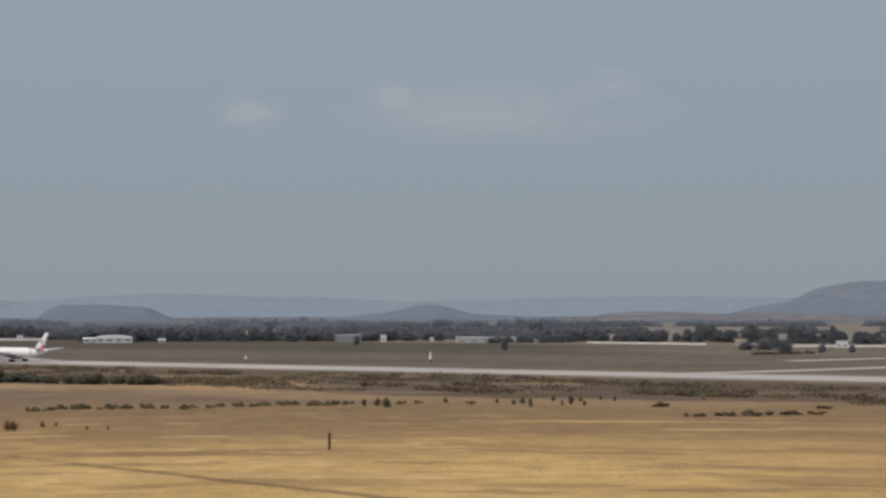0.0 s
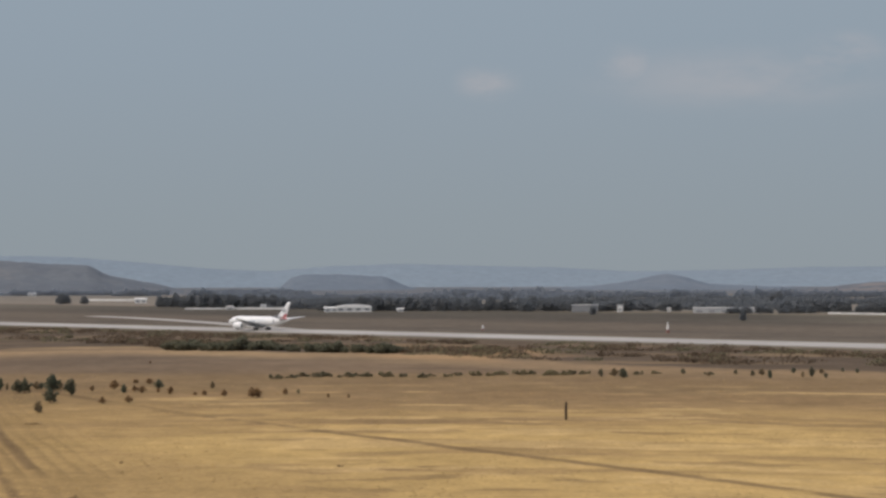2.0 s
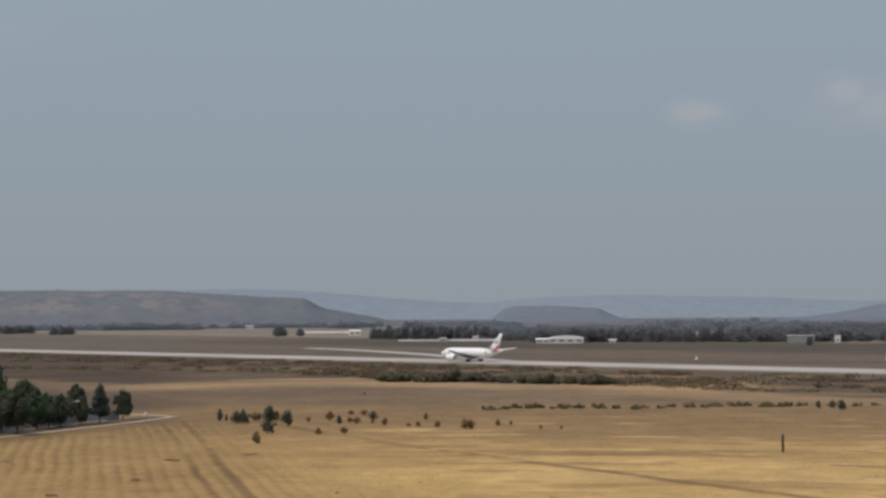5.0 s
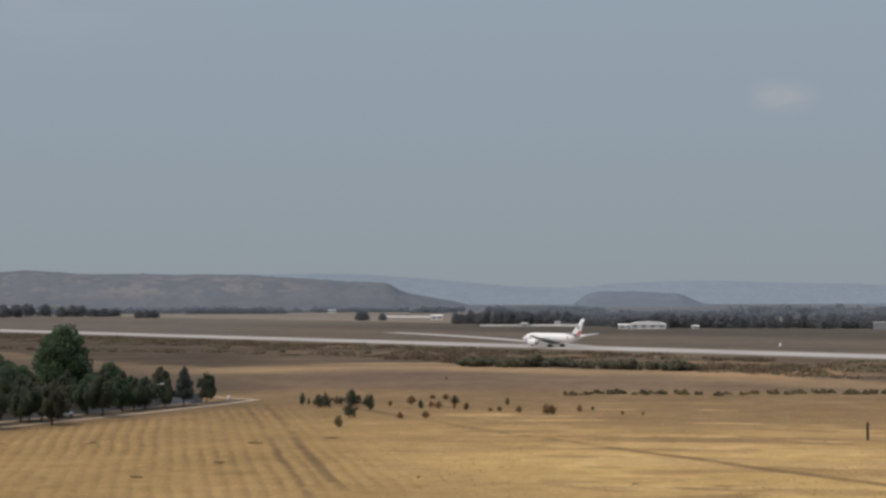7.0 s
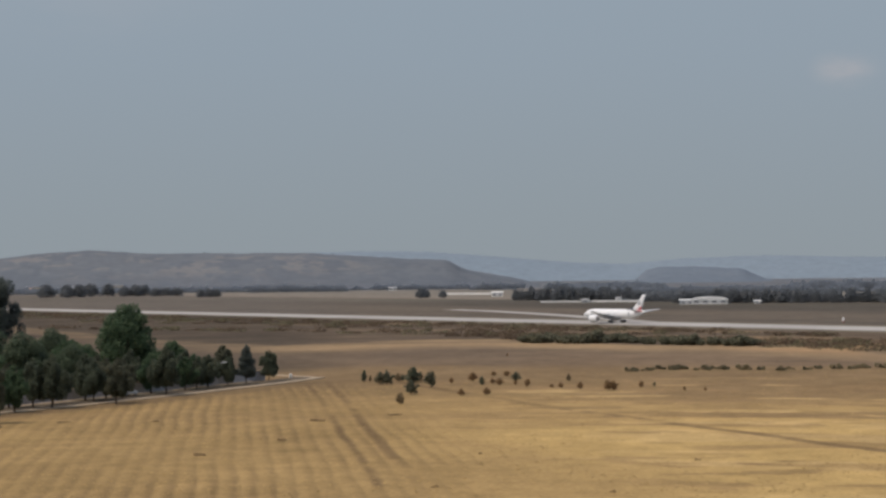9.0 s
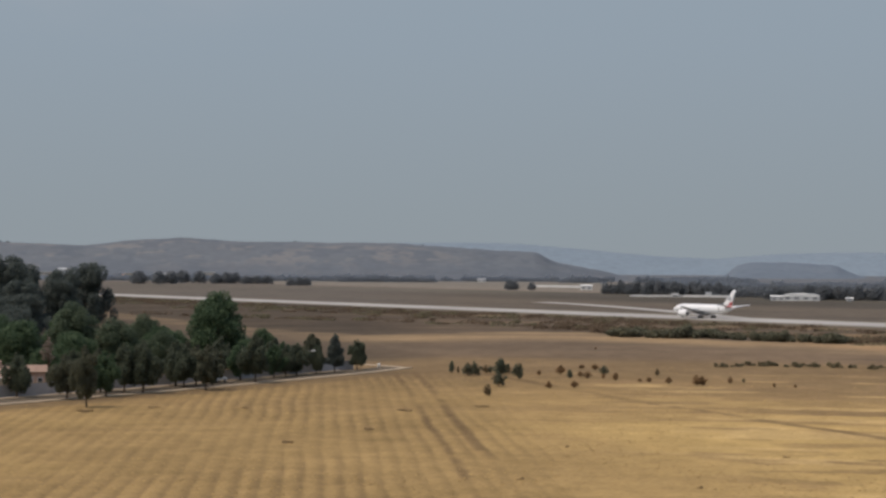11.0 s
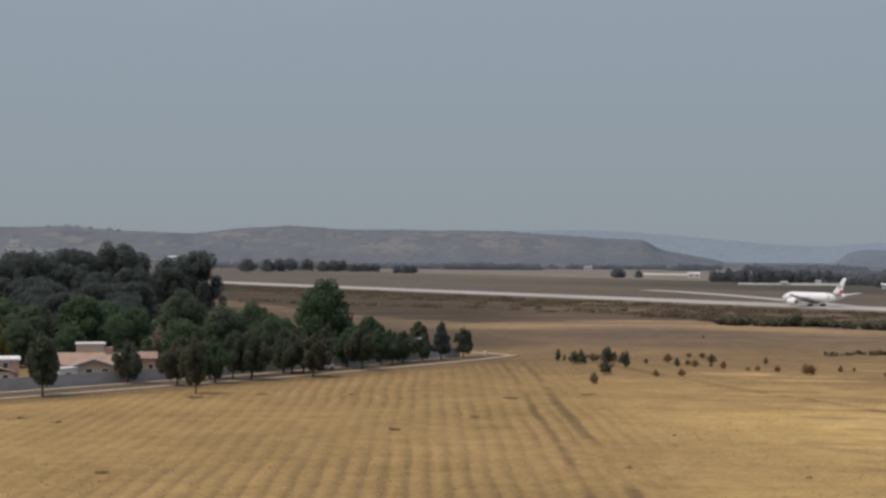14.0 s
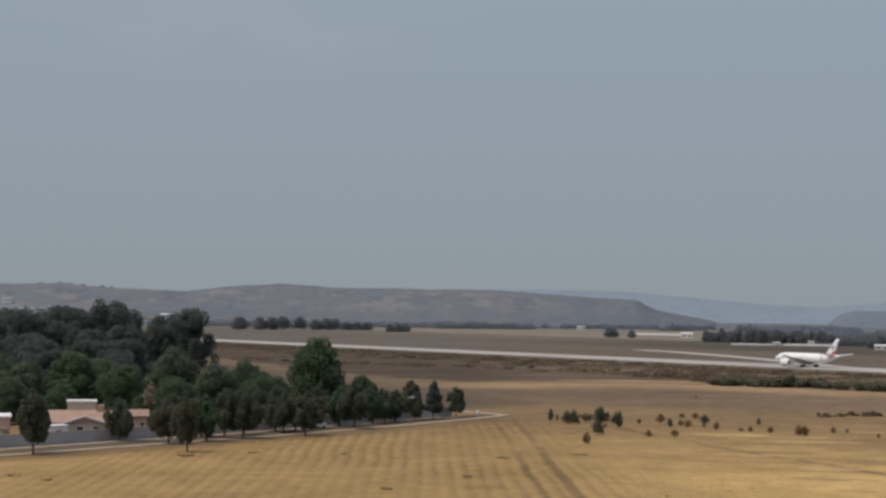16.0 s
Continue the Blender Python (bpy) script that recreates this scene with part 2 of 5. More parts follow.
def leaves(blobs, count, size, seed, core=0.72, lift=0.0):
    """Leaf clumps scattered through and over lobes (x, y, z, rx, ry, rz), round a knobbly heart; lift turns the sprays upwards."""
    r = np.random.default_rng(seed)
    b = np.array(blobs, float)
    vol = (b[:, 3] * b[:, 4] * b[:, 5]) ** 0.7
    pick = r.choice(len(b), count, p=vol / vol.sum())
    d = r.normal(size=(count, 3))
    d /= np.linalg.norm(d, axis=1)[:, None]
    rad = r.uniform(0.25, 1.0, count) ** 0.4 * (0.74 + 0.6 * fbm(d[:, 0] * 2.3 + pick * 3.1 + 40, d[:, 1] * 2.3 + d[:, 2] * 1.9 + 40, seed))
    c = b[pick, :3] + d * rad[:, None] * b[pick, 3:]
    nrm = d + r.normal(size=(count, 3)) * 0.7 + np.array([0, 0, lift])
    nrm /= np.linalg.norm(nrm, axis=1)[:, None]
    u = np.cross(nrm, r.normal(size=(count, 3)))
    u /= np.linalg.norm(u, axis=1)[:, None]
    w = np.cross(nrm, u)
    s = size * r.uniform(0.55, 1.35, count)[:, None]
    quad = np.stack([c - u * s, c - w * s * 0.7, c + u * s, c + w * s * 0.7], 1).reshape(-1, 3)
    faces = [(4 * i, 4 * i + 1, 4 * i + 2, 4 * i + 3) for i in range(count)]
    verts = [tuple(v) for v in quad]
    if core:
        for q in b:
            bm = bmesh.new()
            bmesh.ops.create_icosphere(bm, subdivisions=2, radius=1)
            o = len(verts)
            for v in bm.verts:
                j = core * (0.8 + 0.35 * r.random())
                verts.append((q[0] + v.co.x * q[3] * j, q[1] + v.co.y * q[4] * j, q[2] + v.co.z * q[5] * j))
            bm.verts.index_update()
            faces.extend(tuple(o + v.index for v in f.verts) for f in bm.faces)
            bm.free()
    return verts, faces


# ---------------------------------------------------------------- the plain
def runway_x(y):
    return 640.5 - 0.73257 * y


def runway_distance(x, y):
    """Metres from the runway's middle line; positive on the watcher's side."""
    return (runway_x(y) - x) * 0.8067


def smooth(a, b, v):
    t = np.clip((v - a) / (b - a), 0, 1)
    return t * t * (3 - 2 * t)


def plain_height(x, y):
    d = runway_distance(x, y)
    far = np.hypot(x, y)
    swell = 0.3 * (fbm(x / 45, y / 45, 3) - 0.5) * smooth(60, 120, d) * smooth(150, 200, far)
    s = 0.996 * x + 0.093 * y + 2.4 * (fbm(x / 9, y / 26, 29) - 0.5)
    rows = 0.09 * np.abs(np.sin(math.pi * s / 2.15)) ** 0.7 * (1 - smooth(16, 60, s)) * (1 - smooth(330, 372, far)) * smooth(0.25, 0.5, fbm(x / 12, y / 16, 37))
    clods = 0.10 * (fbm(x / 3.0, y / 3.0, 53, 2) - 0.5) * (1 - smooth(380, 520, far)) * smooth(30, 60, d)
    level = smooth(13, 22, track_distance(x, y, STREET_LINE))      # the street lies on levelled ground
    return (swell + (rows + clods) * smooth(125, 150, far)) * level


def track_distance(x, y, line):
    best = np.full(np.shape(x), 1e9)
    for (x0, y0), (x1, y1) in zip(line, line[1:]):
        dx, dy = x1 - x0, y1 - y0
        k = np.clip(((x - x0) * dx + (y - y0) * dy) / (dx * dx + dy * dy), 0, 1)
        best = np.minimum(best, np.hypot(x - x0 - k * dx, y - y0 - k * dy))
    return best


DIAGONAL_TRACK = [(-4, 372), (19.6, 299), (27.2, 281), (37, 258), (51.5, 226), (63.5, 200), (84, 152)]


STREET_LINE = [(-121, 217), (-89.6, 258.7), (-73.1, 284.5), (-57.9, 307.4), (-39.7, 339.2), (-27, 364), (-20, 380), (-40, 405), (-60, 430)]
VERGE_LINE = [(-116, 213), (-84.6, 255.0), (-68.1, 281), (-52.9, 304), (-34.7, 336), (-22, 361)]


def scrub_cover(x, y):
    """How thick the scrub stands, 0 to 1, in long uneven patches."""
    return 0.65 * fbm(x / 46, np.hypot(x, y) / 30, 91) + 0.35 * fbm(x / 12, y / 20, 92)


def scrub_edge(bearing):
    """How far from the runway the scrub reaches, by bearing."""
    return np.interp(bearing, [-35, -20, -12, -8, -3, -1, 4, 8, 12, 25], [139, 152, 138, 148, 148, 163, 224, 223, 183, 150])


def zone_colour(x, y):
    """Soil and grass colour over the plan, by what grows or was ploughed there; hazed blue-grey far out."""
    x, y = np.asarray(x, float), np.asarray(y, float)
    d = runway_distance(x, y)
    n1, n2, n3 = fbm(x / 60, y / 60, 11), fbm(x / 14, y / 22, 23), fbm(x / 4, y / 6, 31)
    far = np.array([0.176, 0.157, 0.130])
    air = np.array([0.150, 0.128, 0.095])
    burnt = np.array([0.064, 0.057, 0.047])
    scrub = np.array([0.108, 0.081, 0.057])
    straw = np.array([0.360, 0.246, 0.114])
    gold = np.array([0.490, 0.345, 0.140])

    def lay(c, colour, w):
        return c * (1 - w[..., None]) + colour * w[..., None]
    c = np.broadcast_to(far, x.shape + (3,)).copy()
    rad, bearing = np.hypot(x, y), np.degrees(np.arctan2(-x, y))
    streak = fbm(x / 110 + 7, rad / 20, 71)
    fine = fbm(x / 30 + 3, rad / 9, 73)
    s = 0.996 * x + 0.093 * y                  # across the swaths of the stubble field
    # painted haze: the ground colour fades to blue-grey past 2250 m
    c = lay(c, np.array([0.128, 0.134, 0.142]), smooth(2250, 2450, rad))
    f = d + 28
    c = lay(c, air, smooth(-520, -330, f + 120 * (n1 - 0.5)))
    c = lay(c, np.array([0.205, 0.174, 0.140]), smooth(-640, -420, f) * (1 - smooth(-300, -235, f + 60 * (n1 - 0.5))) * smooth(-9, -4, bearing) * 0.7)      # pale dry grass past the airfield
    c = lay(c, np.array([0.190, 0.164, 0.122]), (1 - smooth(-27, -20, bearing)) * smooth(-330, -240, f) * 0.6)      # paler grass on the apron side
    # burnt grass on the far side of the runway, blackest below the woods
    c = lay(c, np.array([0.122, 0.098, 0.076]), smooth(-250, -180, f + 50 * (n1 - 0.5)) * (1 - smooth(-45, -20, d)) * (0.85 - 0.4 * smooth(2, 9, bearing)))
    burn = smooth(-385, -350, f + 40 * (n1 - 0.5)) * (1 - smooth(-205, -120, f + 60 * (streak - 0.5)))
    c = lay(c, burnt * 1.05, burn * (0.72 + 0.28 * smooth(0.36, 0.56, 0.6 * streak + 0.4 * fine)) * (0.30 + 0.60 * smooth(-29, -22, bearing) - 0.45 * smooth(-5, 4, bearing)))
    c = lay(c, burnt * 1.2, smooth(-120, -90, d) * (1 - smooth(-40, -20, d)) * smooth(0.46, 0.58, 0.5 * streak + 0.5 * fine) * 0.55)
    c = lay(c, np.array([0.118, 0.102, 0.086]), smooth(-470, -400, d + 60 * (n1 - 0.5)) * (1 - smooth(-30, -18, d)) * smooth(0, 5, bearing) * (0.45 + 0.4 * smooth(0.38, 0.54, streak)))      # duller grass at the far end
    # scrub on the near side; its lower edge lies farther out where the runway recedes
    edge = scrub_edge(bearing) + 26 * (n1 - 0.5) + 10 * (n2 - 0.5)
    c = lay(c, scrub, smooth(24, 34, d + 10 * (n2 - 0.5)))
    c = lay(c, np.array([0.205, 0.146, 0.088]), smooth(34, 48, d) * smooth(0.50, 0.66, streak * 0.5 + fine * 0.5) * (0.8 - 0.45 * smooth(0, 5, bearing)))      # bare tawny gaps in the scrub
    c = lay(c, scrub * 0.78, smooth(34, 50, d) * smooth(0.52, 0.66, 1 - (streak * 0.4 + fine * 0.6)) * 0.6)
    c = lay(c, scrub * 0.74, smooth(20, 30, d) * (1 - smooth(58, 100, d + 26 * (n2 - 0.5))) * smooth(-1, 4, bearing) * (0.55 + 0.35 * smooth(0.4, 0.55, fine)))      # thick dead weeds below the runway's far end
    below = smooth(-6, 6, d - edge)
    c = lay(c, np.array([0.176, 0.126, 0.082]), below)                                      # grey-brown fallow
    c = lay(c, np.array([0.140, 0.103, 0.070]), below * smooth(0.50, 0.62, 1 - (0.5 * streak + 0.5 * fine)) * 0.7)
    c = lay(c, np.array([0.125, 0.093, 0.064]), smooth(36, 56, d - edge + 14 * (n2 - 0.5)) * smooth(-7, -2, bearing) * (0.35 + 0.5 * smooth(0.42, 0.56, fine)))      # turned earth
    c = c * (1 - smooth(1, 5, bearing) * smooth(20, 40, d))[..., None] + c * np.array([0.70, 0.73, 0.76]) * (smooth(1, 5, bearing) * smooth(20, 40, d))[..., None]      # darker, greyer ground below the runway's far end
    strip_w = below * (1 - smooth(24, 42, d - edge + 10 * (n2 - 0.5))) * (0.35 + 0.65 * smooth(0.38, 0.52, streak)) * (0.55 + 0.45 * smooth(-14, -10, bearing)) * (1 - 0.75 * smooth(1.5, 7, bearing))
    c = lay(c, np.array([0.305, 0.212, 0.117]), strip_w * 0.8)                             # pale mown strip below the scrub
    ochre = (1 - smooth(14, 34, np.hypot((x - 118) * 0.9, (y - 512) * 0.42))) * smooth(0.3, 0.5, n2)      # bare ochre bank by the hedge
    c = lay(c, np.array([0.34, 0.222, 0.118]), ochre * 0.85)
    # the near field: tan, then straw and gold in broad soft patches
    field_edge = 400 + 45 * (n1 - 0.5) + 60 * (streak - 0.5)
    c = lay(c, np.array([0.198, 0.138, 0.078]), 1 - smooth(field_edge - 14, field_edge + 14, rad))
    c = lay(c, straw * 0.92, 1 - smooth(262, 372, rad + 50 * (n1 - 0.5) + 50 * (streak - 0.5)))
    gold_w = (0.35 + 0.65 * smooth(0.40, 0.58, 0.75 * fbm(x / 75 + 0.5 * n2, rad / 42 + 0.8 * n1, 47) + 0.25 * streak)) * (1 - smooth(235, 325, rad + 36 * (streak - 0.5)))
    c = lay(c, gold, gold_w * 0.62 * (0.45 + 0.55 * smooth(14, 50, s)))
    for lo, hi, seed, w0, wx, wr in ((0.56, 0.66, 61, 0.62, 60, 17), (0.62, 0.70, 64, 0.5, 26, 7)):      # thin dark streaks of bare earth
        dark_w = smooth(lo, hi, fbm(x / wx, rad / wr, seed)) * (1 - smooth(330, 400, rad))
        c = lay(c, np.array([0.218, 0.146, 0.078]), dark_w * w0 * (0.35 + 0.65 * smooth(20, 60, s)))
    open_field = smooth(20, 60, s) * (1 - smooth(335, 385, rad))
    c = lay(c, np.array([0.470, 0.335, 0.160]), smooth(0.60, 0.655, 0.6 * fbm(x / 34 + 9, rad / 7, 101) + 0.4 * fbm(x / 9, rad / 3.5, 102)) * open_field * 0.6)      # pale mown streaks
    c = lay(c, np.array([0.196, 0.132, 0.072]), smooth(0.575, 0.62, 0.6 * fbm(x / 30 + 4, rad / 9, 103) + 0.4 * fbm(x / 8, rad / 4, 104)) * open_field * 0.55)      # brown patches
    # swaths of the stubble field beside the houses: bright crests, brown furrows
    turn = (s + 1.3 * (fbm(x / 11, y / 26, 29) - 0.5)) / 2.15
    turn = turn - np.floor(turn)
    field = (1 - smooth(10, 34, s)) * (1 - smooth(335, 372, rad))
    worn = (0.35 + 0.65 * smooth(0.34, 0.54, fbm(x / 18, y / 24, 33))) * (0.3 + 0.7 * smooth(-58, -30, s))
    c = lay(c, np.array([0.205, 0.138, 0.072]), field * smooth(0.35, 0.86, turn) * (1 - smooth(0.9, 1.0, turn)) * worn * 0.55)
    c = lay(c, np.array([0.390, 0.264, 0.122]), field * smooth(0.0, 0.12, turn) * (1 - smooth(0.15, 0.5, turn)) * worn * 0.5)
    c = c * (1 - 0.17 * (1 - smooth(5, 60, s)) * (1 - smooth(330, 400, rad)))[..., None]      # ploughed-in stubble is duller
    for at, wide in ((18.8, 1.0), (14.7, 0.75)):
        w = (1 - smooth(wide * 0.3, wide * 1.3, np.abs(s - at + 1.6 * (n2 - 0.5)))) * (1 - smooth(345, 380, rad)) * smooth(0.36, 0.55, n2 * 0.6 + n3 * 0.4)
        c = lay(c, np.array([0.145, 0.098, 0.054]), w * 0.75)
    w = (1 - smooth(0.5, 2.0, track_distance(x + 2 * (n2 - 0.5), y, DIAGONAL_TRACK))) * smooth(0.30, 0.50, n2 * 0.5 + n3 * 0.5)
    c = lay(c, np.array([0.150, 0.100, 0.056]), w * 0.8)
    verge = 1 - smooth(2.5, 9.5, track_distance(x, y, VERGE_LINE) + 3 * (n2 - 0.5))      # trodden brown verge along the kerb
    c = lay(c, np.array([0.160, 0.112, 0.066]), verge * 0.85)
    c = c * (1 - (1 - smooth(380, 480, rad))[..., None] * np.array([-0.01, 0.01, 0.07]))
    grain = 0.86 + 0.28 * n3
    return np.clip(c * grain[..., None], 0, 1)


def build_plain():
    az = np.radians(np.concatenate([np.arange(-180, -46, 6), np.arange(-46, 32, 0.085), np.arange(32, 180, 6)]))
    rad = np.concatenate([[8, 30, 70, 110], np.geomspace(140, 420, 190), np.geomspace(426, 1600, 150), np.geomspace(1630, 4900, 36)])
    a, r = np.meshgrid(az, rad)
    x, y = -np.sin(-a) * r, np.cos(a) * r
    z = plain_height(x, y)
    rows, cols = a.shape
    verts = np.concatenate([[[0, 0, 0]], np.stack([x, y, z], -1).reshape(-1, 3)])
    faces = []
    for i in range(rows - 1):
        for j in range(cols):
            k = (j + 1) % cols
            faces.append((1 + i * cols + j, 1 + i * cols + k, 1 + (i + 1) * cols + k, 1 + (i + 1) * cols + j)[::-1])
    faces += [(0, 1 + (j + 1) % cols, 1 + j)[::1] for j in range(cols)]
    me = mesh_from("ground", verts, faces, GROUND, True)
    col = me.color_attributes.new("zone", "FLOAT_COLOR", "POINT")
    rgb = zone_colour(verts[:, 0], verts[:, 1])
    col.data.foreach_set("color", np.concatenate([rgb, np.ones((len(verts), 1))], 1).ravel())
    return tagged(new("ground", me), "dry straw-coloured plain with stubble, bare soil and scrub", "ground", kind="structure")


build_plain()


def strip(name, centre, half, top, mat, skirt=0.6):
    """A paved strip with thickness, along points, with half-widths to either side."""
    verts, faces = [], []
    for k, (x, y) in enumerate(centre):
        x0, y0 = centre[max(k - 1, 0)]
        x1, y1 = centre[min(k + 1, len(centre) - 1)]
        n = Vector((y1 - y0, x0 - x1, 0)).normalized()
        w = half[k] if isinstance(half, (list, tuple)) else half
        for side, z in ((1, top - skirt), (1, top), (-1, top), (-1, top - skirt)):
            verts.append(Vector((x, y, z)) + n * w * side)
    for k in range(len(centre) - 1):
        for i in range(3):
            faces.append((4 * k + i, 4 * k + i + 1, 4 * k + 5 + i, 4 * k + 4 + i))
    e = 4 * (len(centre) - 1)
    faces += [(3, 2, 1, 0), (e, e + 1, e + 2, e + 3)]
    bm = bmesh.new()
    vs = [bm.verts.new(v) for v in verts]
    for f in faces:
        bm.faces.new([vs[i] for i in f])
    bmesh.ops.recalc_face_normals(bm, faces=bm.faces)
    return bm_mesh(name, bm, mat)


runway = tagged(new("runway", strip("runway", [(runway_x(y), y) for y in range(200, 2001, 40)], 17, 0.12, CONCRETE)),
                "long pale concrete runway across the dry plain", "runway", kind="structure")
TAXIWAYS = [[(108, 728), (100, 785), (88, 855), (70, 937), (48, 1015), (30, 1060)],
            [(262, 517), (283, 520), (322, 527), (366, 540), (440, 566), (560, 610), (720, 668)],
            [(380, 622), (434, 636), (520, 660), (660, 700)],
            ]
for line, half in zip(TAXIWAYS, (6, 6, 5)):
    tagged(new("taxiway", strip("taxiway", line, half, 0.09, CONCRETE)), "pale concrete taxiway beside the runway", "taxiway", kind="structure")


# ---------------------------------------------------------------- hills and distance
def hill_material(name):
    """Slopes tinted by what grows on them and by painted-in haze, with fine scrub grain."""
    m = bpy.data.materials.new(name)
    m.use_nodes = True
    n, l = m.node_tree.nodes, m.node_tree.links
    bsdf = n["Principled BSDF"]
    bsdf.inputs["Roughness"].default_value, bsdf.inputs["Specular IOR Level"].default_value = 1.0, 0.0
    at = n.new("ShaderNodeAttribute")
    at.attribute_name = "zone"
    tc = n.new("ShaderNodeTexCoord")
    t = n.new("ShaderNodeTexNoise")
    t.inputs["Scale"].default_value, t.inputs["Detail"].default_value, t.inputs["Roughness"].default_value = 0.05, 6, 0.7
    l.new(tc.outputs["Object"], t.inputs["Vector"])
    r = n.new("ShaderNodeMapRange")
    r.inputs[1].default_value, r.inputs[2].default_value, r.inputs[3].default_value, r.inputs[4].default_value = 0.3, 0.7, 0.90, 1.10
    l.new(t.outputs[0], r.inputs[0])
    x = n.new("ShaderNodeVectorMath")
    x.operation = "SCALE"
    l.new(at.outputs["Color"], x.inputs[0])
    l.new(r.outputs[0], x.inputs["Scale"])
    l.new(x.outputs[0], bsdf.inputs["Base Color"])
    return m


HILL = hill_material("hill_slope")


def ridge(name, profile, distance, depth, tints, label, rough=1.0, seed=0, bare=0.0, wood=0.0):
    """A hill whose crest stands at a bearing (degrees to the left) and slope (thousandths) seen from the watcher.
    tints: scrub, bare ground and woods, each with haze mixed into it; bare and wood: how much of each there is."""
    b, s = np.array([p[0] for p in profile]), np.array([p[1] for p in profile]) / 1000
    order = np.argsort(b)
    b, s = b[order], s[order]
    az = np.arange(b[0], b[-1] + 1e-6, 0.05)
    crest = np.interp(az, b, s)
    k = np.ones(7) / 7
    crest = np.convolve(np.pad(crest, 3, mode="edge"), k, mode="valid")
    crest = crest + 0.00035 * rough * (fbm(az * 2.2 + 60, az * 0 + seed, seed + 21, 4) - 0.5) + 0.0003 * rough * (fbm(az * 9 + 30, az * 0 + seed, seed + 25, 2) - 0.5)
    rows = np.concatenate([np.linspace(0, 0.52, 60), np.linspace(0.56, 1.0, 8)])
    verts, faces, tint = [], [], []
    for t in rows:
        d = distance - depth + 2 * depth * t
        rise = math.sin(math.pi * min(t, 0.5)) if t <= 0.5 else math.cos(math.pi * (t - 0.5))
        rise = rise ** 0.8 if rise > 0 else 0
        x, y = -np.sin(np.radians(az)) * d, np.cos(np.radians(az)) * d
        top = np.maximum(EYE_HEIGHT + crest * distance, 0.0)
        relief = (fbm(x / 170 + 50, y / 170, seed + 3, 5) - 0.5) * 0.5 * top * (1 - abs(rise - 0.5) * 0.6) * (1 - rise * 0.85) * rough
        fine = (fbm(x / 26 + 9, y / 60, seed + 8, 3) - 0.5) * 1.6 * min(rise * 2, 1) * rough
        z = top * rise + relief * rise + fine - 3 * (1 - rise)
        verts.append(np.stack([x, y, z], 1))
        # fields and thickets lie in long shreds along the slope
        n1, n2 = fbm(az * 0.6 + 11, az * 0 + t * 10, seed + 31), fbm(az * 2.0 + 5, az * 0 + t * 24, seed + 35, 3)
        wb = smooth(0.50, 0.60, 0.55 * n1 + 0.45 * n2) * bare * (smooth(-0.4, 2.5, az) if name == "hill_long" else 1.0) * (1 - smooth(0.42, 0.5, np.full_like(az, t)))
        n3, n4 = fbm(az * 0.9 + 41, az * 0 + t * 9 + 3, seed + 41), fbm(az * 2.6 + 2, az * 0 + t * 26, seed + 45, 3)
        ww = np.clip(smooth(0.50, 0.60, 0.5 * n3 + 0.5 * n4) + 0.9 * (1 - smooth(0.05, 0.16, t + 0.1 * (n4 - 0.5))), 0, 1) * wood
        c = np.array(tints[0])[None] * (0.93 + 0.14 * n4)[:, None]
        c = c * (1 - wb[:, None]) + np.array(tints[1])[None] * wb[:, None]
        tint.append(c * (1 - ww[:, None]) + np.array(tints[2])[None] * ww[:, None])
    cols = len(az)
    for i in range(len(rows) - 1):
        for j in range(cols - 1):
            faces.append((i * cols + j, (i + 1) * cols + j, (i + 1) * cols + j + 1, i * cols + j + 1)[::-1])
    me = mesh_from(name, np.concatenate(verts), faces, HILL, True)
    rgb = np.concatenate(tint)
    me.color_attributes.new("zone", "FLOAT_COLOR", "POINT").data.foreach_set("color", np.concatenate([rgb, np.ones((len(rgb), 1))], 1).ravel())
    return tagged(new(name, me), label, "hill", kind="structure")


# haze is part of these tints: the farther the hill, the paler and bluer
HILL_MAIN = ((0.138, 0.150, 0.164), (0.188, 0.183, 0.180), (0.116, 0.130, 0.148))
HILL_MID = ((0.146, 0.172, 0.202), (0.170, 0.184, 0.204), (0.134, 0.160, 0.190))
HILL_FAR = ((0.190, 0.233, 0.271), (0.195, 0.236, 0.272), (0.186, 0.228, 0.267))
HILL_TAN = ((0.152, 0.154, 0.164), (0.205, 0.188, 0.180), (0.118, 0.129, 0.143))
MAIN_HILL = [(26, 9), (22, 12), (18.72, 12.6), (17.0, 13.3), (15.24, 11.1), (12.94, 10.0), (11.69, 12.5), (9.89, 14.4), (8.07, 12.2), (5.34, 12.0),
             (3.16, 12.0), (0.79, 9.2), (-1.5, 7.0), (-2.1, 1.6), (-3.71, -3.5), (-4.8, -9.0)]
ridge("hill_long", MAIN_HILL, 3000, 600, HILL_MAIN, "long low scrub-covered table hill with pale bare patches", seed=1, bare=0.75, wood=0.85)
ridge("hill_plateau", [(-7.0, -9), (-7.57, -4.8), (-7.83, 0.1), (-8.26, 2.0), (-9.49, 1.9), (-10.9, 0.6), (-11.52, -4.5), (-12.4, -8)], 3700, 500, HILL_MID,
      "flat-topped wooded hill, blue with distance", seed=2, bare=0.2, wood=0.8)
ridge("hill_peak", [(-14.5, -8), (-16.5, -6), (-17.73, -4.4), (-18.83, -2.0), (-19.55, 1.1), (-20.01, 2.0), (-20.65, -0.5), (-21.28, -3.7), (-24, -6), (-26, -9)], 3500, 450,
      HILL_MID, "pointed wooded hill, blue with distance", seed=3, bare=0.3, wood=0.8)
